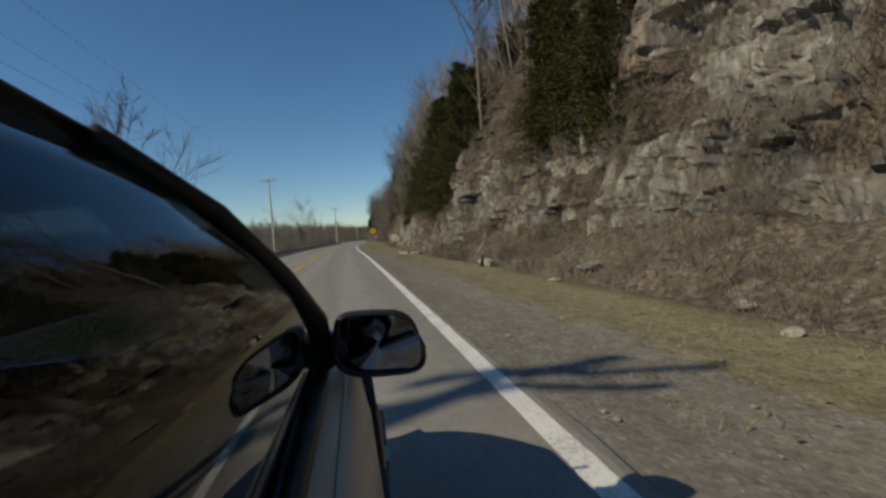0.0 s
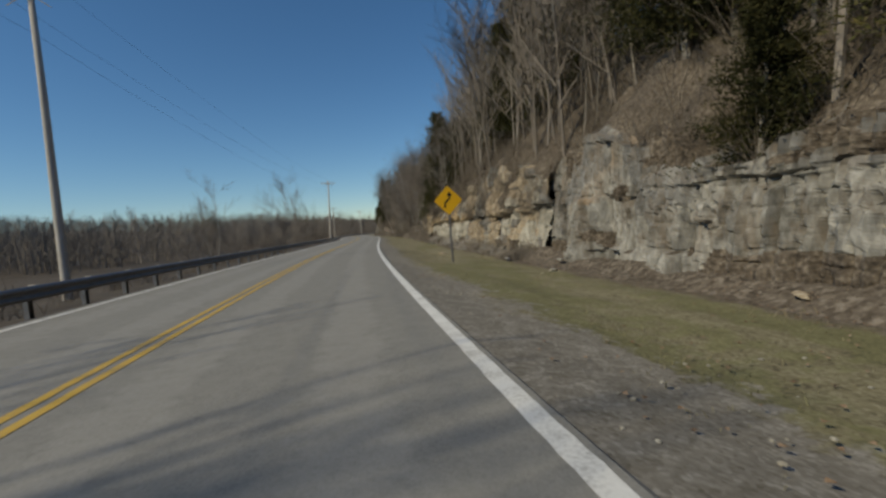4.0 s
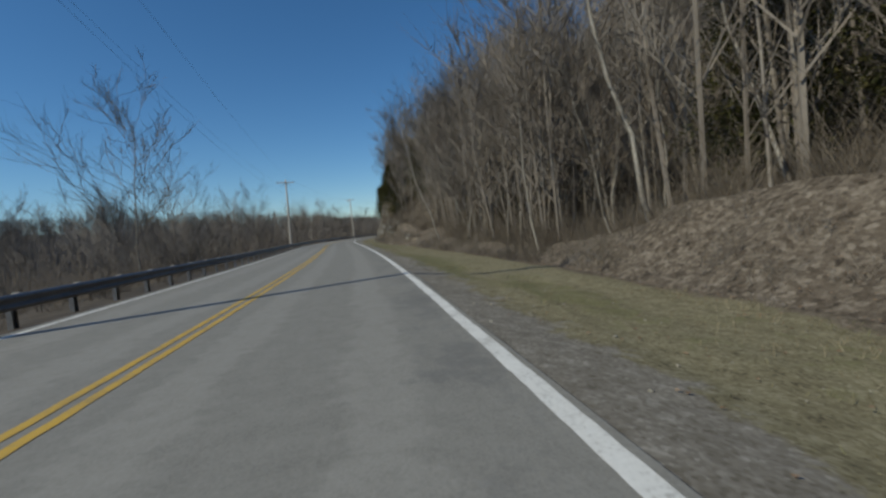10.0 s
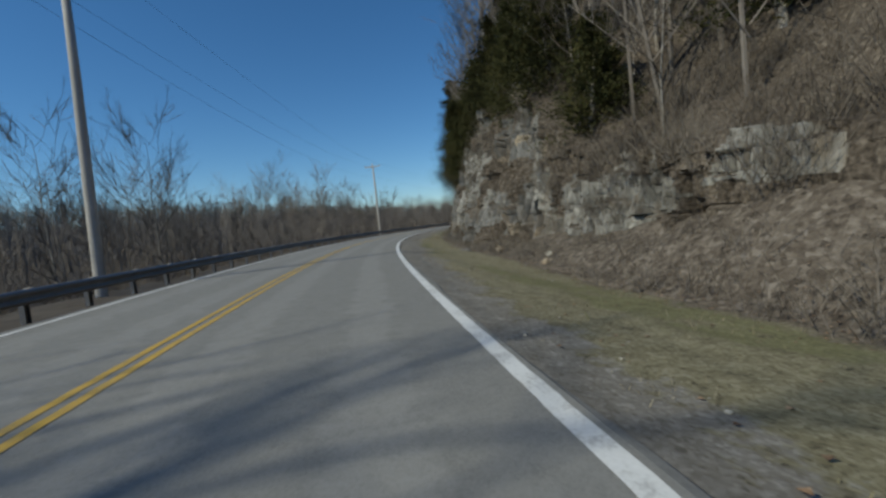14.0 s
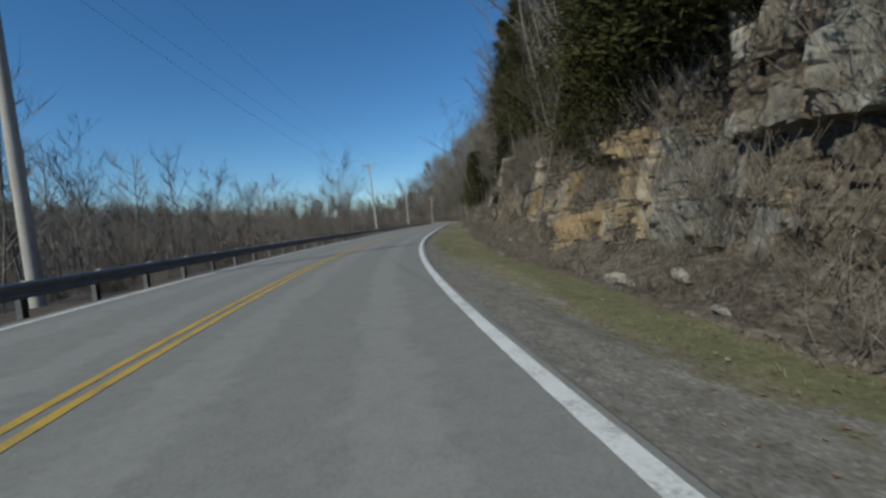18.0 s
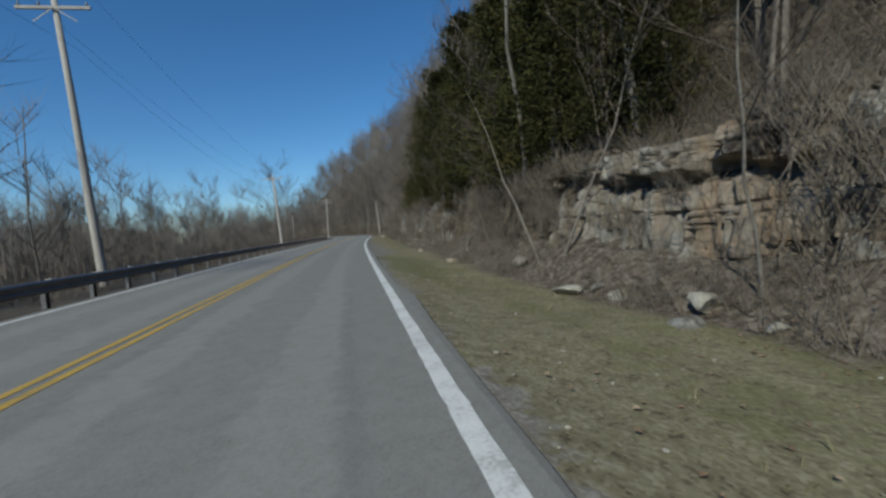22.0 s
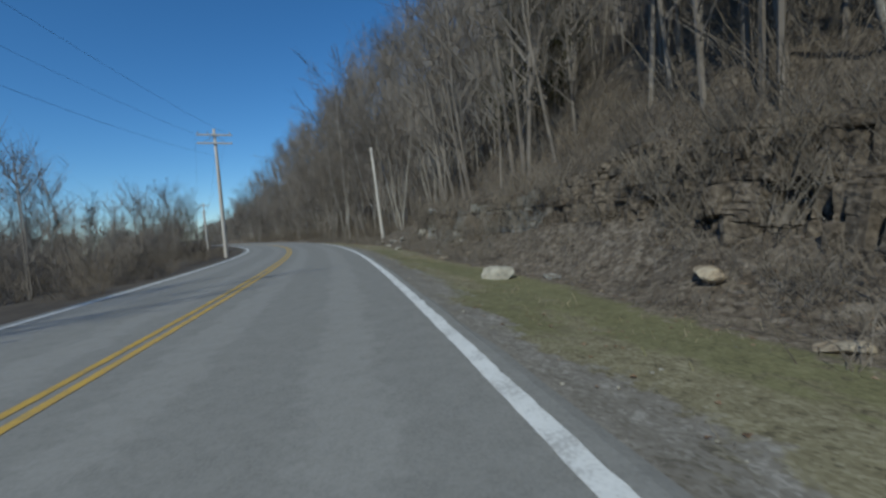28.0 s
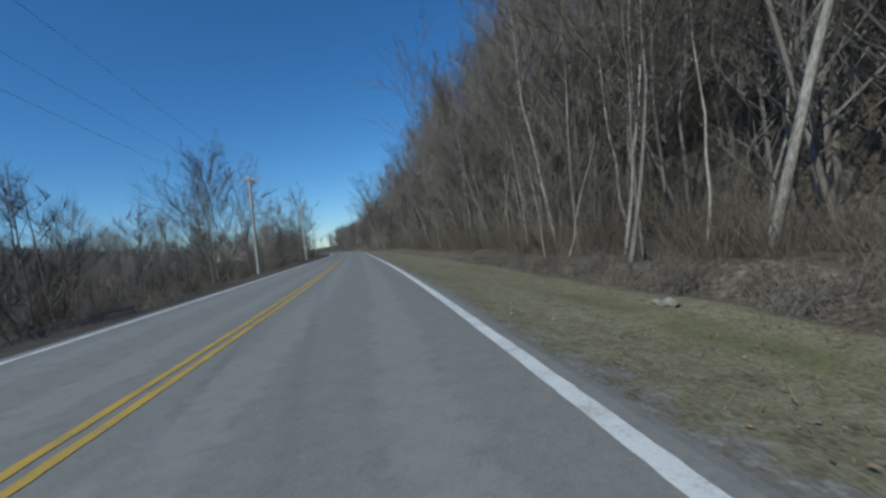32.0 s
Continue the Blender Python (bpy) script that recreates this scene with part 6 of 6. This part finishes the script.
for sx in (1, -1):
    for nm, y0, y1 in (("front_door", 0.06, 1.22), ("rear_door", -0.7, 0.045)):
        d = grid_part(nm, skin(y0, y1, sx), M_PAINT, car, thick=0.003)
        box_part("door_handle", (sx * 0.868, y0 + 0.14, 0.655), (0.035, 0.17, 0.035), M_TRIM, d, "black pull handle", 0.012)
        box_part("rub_strip", (sx * 0.866, (y0 + y1) / 2, 0.44), (0.022, y1 - y0 - 0.02, 0.045), M_TRIM, d, "black rubbing strip", 0.008)
    tube_part("belt_moulding", [(sx * 0.752, y, 0.782 + 0.01 * math.sin(y)) for y in np.linspace(-0.85, 1.12, 14)], 0.017, M_TRIM, car, "black rubber belt moulding")
    # pillars
    tube_part("front_pillar", [(sx * 0.745, 1.12, 0.80), (sx * 0.755, 0.98, 0.93), (sx * 0.73, 0.78, 1.042), (sx * 0.68, 0.62, 1.148), (sx * 0.62, 0.46, 1.222)], [0.032, 0.024, 0.018, 0.014, 0.010], M_TRIM, car, "black front roof pillar")
    tube_part("roof_rail", [(sx * 0.615, 0.47, 1.222), (sx * 0.60, 0.25, 1.25), (sx * 0.595, -0.1, 1.262), (sx * 0.6, -0.4, 1.235), (sx * 0.62, -0.62, 1.175)], 0.0045, M_TRIM, car, "dark drip rail along the roof edge")
    tube_part("middle_pillar", [(sx * 0.74, 0.03, 0.78), (sx * 0.71, 0.01, 1.03), (sx * 0.6, -0.02, 1.252)], [0.03, 0.026, 0.022], M_TRIM, car, "black middle pillar")
    tube_part("rear_pillar", [(sx * 0.62, -0.62, 1.175), (sx * 0.67, -0.9, 1.03), (sx * 0.72, -1.15, 0.86)], [0.05, 0.065, 0.08], M_PAINT, car, "painted rear pillar")

    def pane(name, a, b, c, d, swell=0.0):
        """A bowed pane between belt points a, b and roof points c, d."""
        rows = []
        for u in np.linspace(0, 1, 9):
            lo = Vector(a).lerp(Vector(b), u)
            hi = Vector(d).lerp(Vector(c), u)
            rows.append([tuple(lo.lerp(hi, w) + Vector((sx * 0.06 * math.sin(math.pi * w), swell * u * math.sin(math.pi * w), 0))) for w in np.linspace(0, 1, 7)])
        return grid_part(name, rows, M_GLASS, car, "dark tinted window glass", thick=0.004)

    pane("front_window", (sx * 0.735, 0.07, 0.78), (sx * 0.738, 1.09, 0.80), (sx * 0.617, 0.475, 1.218), (sx * 0.6, 0.02, 1.258), 0.075)
    pane("rear_window", (sx * 0.735, -0.86, 0.80), (sx * 0.735, -0.01, 0.78), (sx * 0.6, -0.06, 1.258), (sx * 0.615, -0.6, 1.172))
    # mirror
    rows = []
    for y, k in ((1.16, 0.25), (1.14, 0.62), (1.09, 0.9), (1.03, 1.0), (1.0, 0.99), (0.995, 0.9), (1.005, 0.86)):
        ring_ = []
        for a in np.linspace(0, 2 * math.pi, 29):
            c_, s_ = math.cos(a), math.sin(a)
            px_ = math.copysign(abs(c_) ** 0.55, c_) * 0.112
            pz_ = math.copysign(abs(s_) ** 0.62, s_) * 0.078
            ring_.append((sx * (0.885 + px_ * k - 0.012 * (s_ > 0) * c_), y, 0.852 + pz_ * k - 0.018 * c_))
        rows.append(ring_)
    housing = grid_part("door_mirror", rows, M_TRIM, car, "black door mirror housing")
    face = [[(sx * (0.885 + math.copysign(abs(math.cos(a)) ** 0.55, math.cos(a)) * 0.098 * k), 1.016 - 0.022 * k * math.cos(a), 0.852 + math.copysign(abs(math.sin(a)) ** 0.62, math.sin(a)) * 0.066 * k - 0.016 * math.cos(a)) for a in np.linspace(0, 2 * math.pi, 29)] for k in (1.0, 0.5, 0.01)]
    grid_part("mirror_glass", face, M_MIRROR, housing, "convex mirror glass with a small etched warning")
    for z_, w_ in ((0.806, 0.04), (0.798, 0.05)):
        box_part("etched_mark", (sx * 0.925, 1.0025, z_), (w_, 0.001, 0.003), M_PLATE, housing, "tiny white etched lettering", 0.0004)
    tube_part("mirror_arm", [(sx * 0.735, 1.07, 0.835), (sx * 0.79, 1.07, 0.845), (sx * 0.82, 1.06, 0.85)], [0.05, 0.042, 0.04], M_TRIM, housing, "black mirror foot")
    for y0 in (1.58, -1.05):
        bm = bmesh.new()
        for x0, x1, r0_, _ in ((-0.1, -0.085, 0.2, 0.285), (-0.085, 0.085, 0.285, 0.3), (0.085, 0.1, 0.3, 0.285)):
            bmesh.ops.create_cone(bm, segments=36, radius1=r0_ if x0 < 0 else 0.3, radius2=0.3 if x0 < 0.08 else 0.27, depth=abs(x1 - x0), cap_ends=True, matrix=pose((x0 + x1) / 2, 0, 0, 0, 90, 0))
        wheel = part("wheel", bm, M_RUBBER, car, "black tyre on a dull alloy wheel")
        wheel.matrix_basis = pose(sx * 0.765, y0, 0.3, 0, 0, 0 if sx > 0 else 180)
        bm = bmesh.new()
        bmesh.ops.create_cone(bm, segments=36, radius1=0.2, radius2=0.185, depth=0.02, cap_ends=True, matrix=pose(0.105, 0, 0, 0, 90, 0))
        for k in range(6):
            bmesh.ops.create_cube(bm, size=1, matrix=pose(0.118, 0, 0, 60 * k, 0, 0) @ Matrix.LocRotScale((0, 0, 0.1), None, (0.02, 0.045, 0.17)))
        part("rim", bm, M_ALLOY, wheel, "six-spoke dull alloy rim")
        arch = [(sx * (np.interp(y0 + 0.345 * math.cos(a), YK, WK) + 0.004), y0 + 0.345 * math.cos(a), 0.3 + 0.345 * math.sin(a)) for a in np.linspace(-0.25, math.pi + 0.25, 20)]
        tube_part("wheel_arch", arch, 0.02, M_TRIM, car, "dark wheel arch lip")
    box_part("headlamp", (sx * 0.57, 1.95, 0.49), (0.3, 0.16, 0.12), M_LENS, car, "clear headlamp lens", 0.04, (0, 0, -sx * 18))
    box_part("tail_lamp", (sx * 0.6, -1.73, 0.7), (0.26, 0.1, 0.14), M_RED, car, "red tail lamp lens", 0.03, (0, 0, sx * 14))
    # seats
    seat = box_part("seat", (sx * 0.36, 0.0, 0.93), (0.44, 0.13, 0.42), M_INSIDE, car, "dark fabric front seat", 0.05, (12, 0, 0))
    box_part("headrest", (sx * 0.36, -0.08, 1.13), (0.25, 0.09, 0.14), M_INSIDE, seat, "dark headrest", 0.035, (8, 0, 0))

rows = [[(x, y, 1.247 + 0.03 * math.cos(x * 2.4) - 0.10 * ((y + 0.05) / 0.6) ** 2 * (0.6 if y > 0 else 0.9)) for x in np.linspace(-0.575, 0.575, 15)] for y in np.linspace(-0.62, 0.46, 14)]
grid_part("roof", rows, M_PAINT, car, "champagne-tan roof panel", thick=0.02)


def screen(name, y0, z0, w0, y1, z1, w1, bow, lab):
    rows = []
    for u in np.linspace(0, 1, 8):
        w, y, z = w0 + (w1 - w0) * u, y0 + (y1 - y0) * u, z0 + (z1 - z0) * u
        rows.append([(x * w, y + bow * (1 - x * x), z + 0.015 * (1 - x * x)) for x in np.linspace(-1, 1, 13)])
    return grid_part(name, rows, M_SCREEN, car, lab, thick=0.005)


screen("windscreen", 1.13, 0.815, 0.73, 0.47, 1.222, 0.61, 0.16, "raked windscreen")
screen("back_window", -1.15, 0.87, 0.70, -0.62, 1.165, 0.61, -0.08, "raked back window")
box_part("dashboard", (0, 1.08, 0.82), (1.34, 0.34, 0.1), M_INSIDE, car, "dark dashboard", 0.04)
wheel_pts = [(-0.36 + 0.18 * math.cos(a), 0.82 - 0.06 * math.sin(a), 0.90 + 0.17 * math.sin(a)) for a in np.linspace(0, 2 * math.pi, 25)]
tube_part("steering_wheel", wheel_pts, 0.014, M_TRIM, car, "black steering wheel")
for x in (-0.3, 0.25):
    tube_part("wiper", [(x, 1.33, 0.845), (x + 0.2, 1.29, 0.862), (x + 0.48, 1.26, 0.868)], 0.008, M_TRIM, car, "black wiper arm", 6)
box_part("front_bumper", (0, 2.01, 0.36), (1.36, 0.2, 0.18), M_PAINT, car, "body-coloured front bumper", 0.07)
box_part("grille", (0, 2.08, 0.47), (0.62, 0.05, 0.08), M_TRIM, car, "black front grille", 0.015)
box_part("rear_bumper", (0, -1.72, 0.46), (1.44, 0.2, 0.22), M_PAINT, car, "body-coloured rear bumper", 0.07)
plate = box_part("number_plate", (0, -1.825, 0.62), (0.31, 0.012, 0.155), M_PLATE, car, "white plate with a dark bar", 0.004)
box_part("plate_bar", (0, -1.834, 0.62), (0.22, 0.004, 0.06), M_TRIM, plate, "dark bar on the plate", 0.001)
tube_part("exhaust_pipe", [(0.42, -1.6, 0.24), (0.42, -1.84, 0.24)], 0.025, M_ALLOY, car, "dull steel exhaust pipe")
car.matrix_basis = pose(-0.91, 0.0, 0, -0.9, 0, -0.78) @ pose(-0.862, 0, 0)
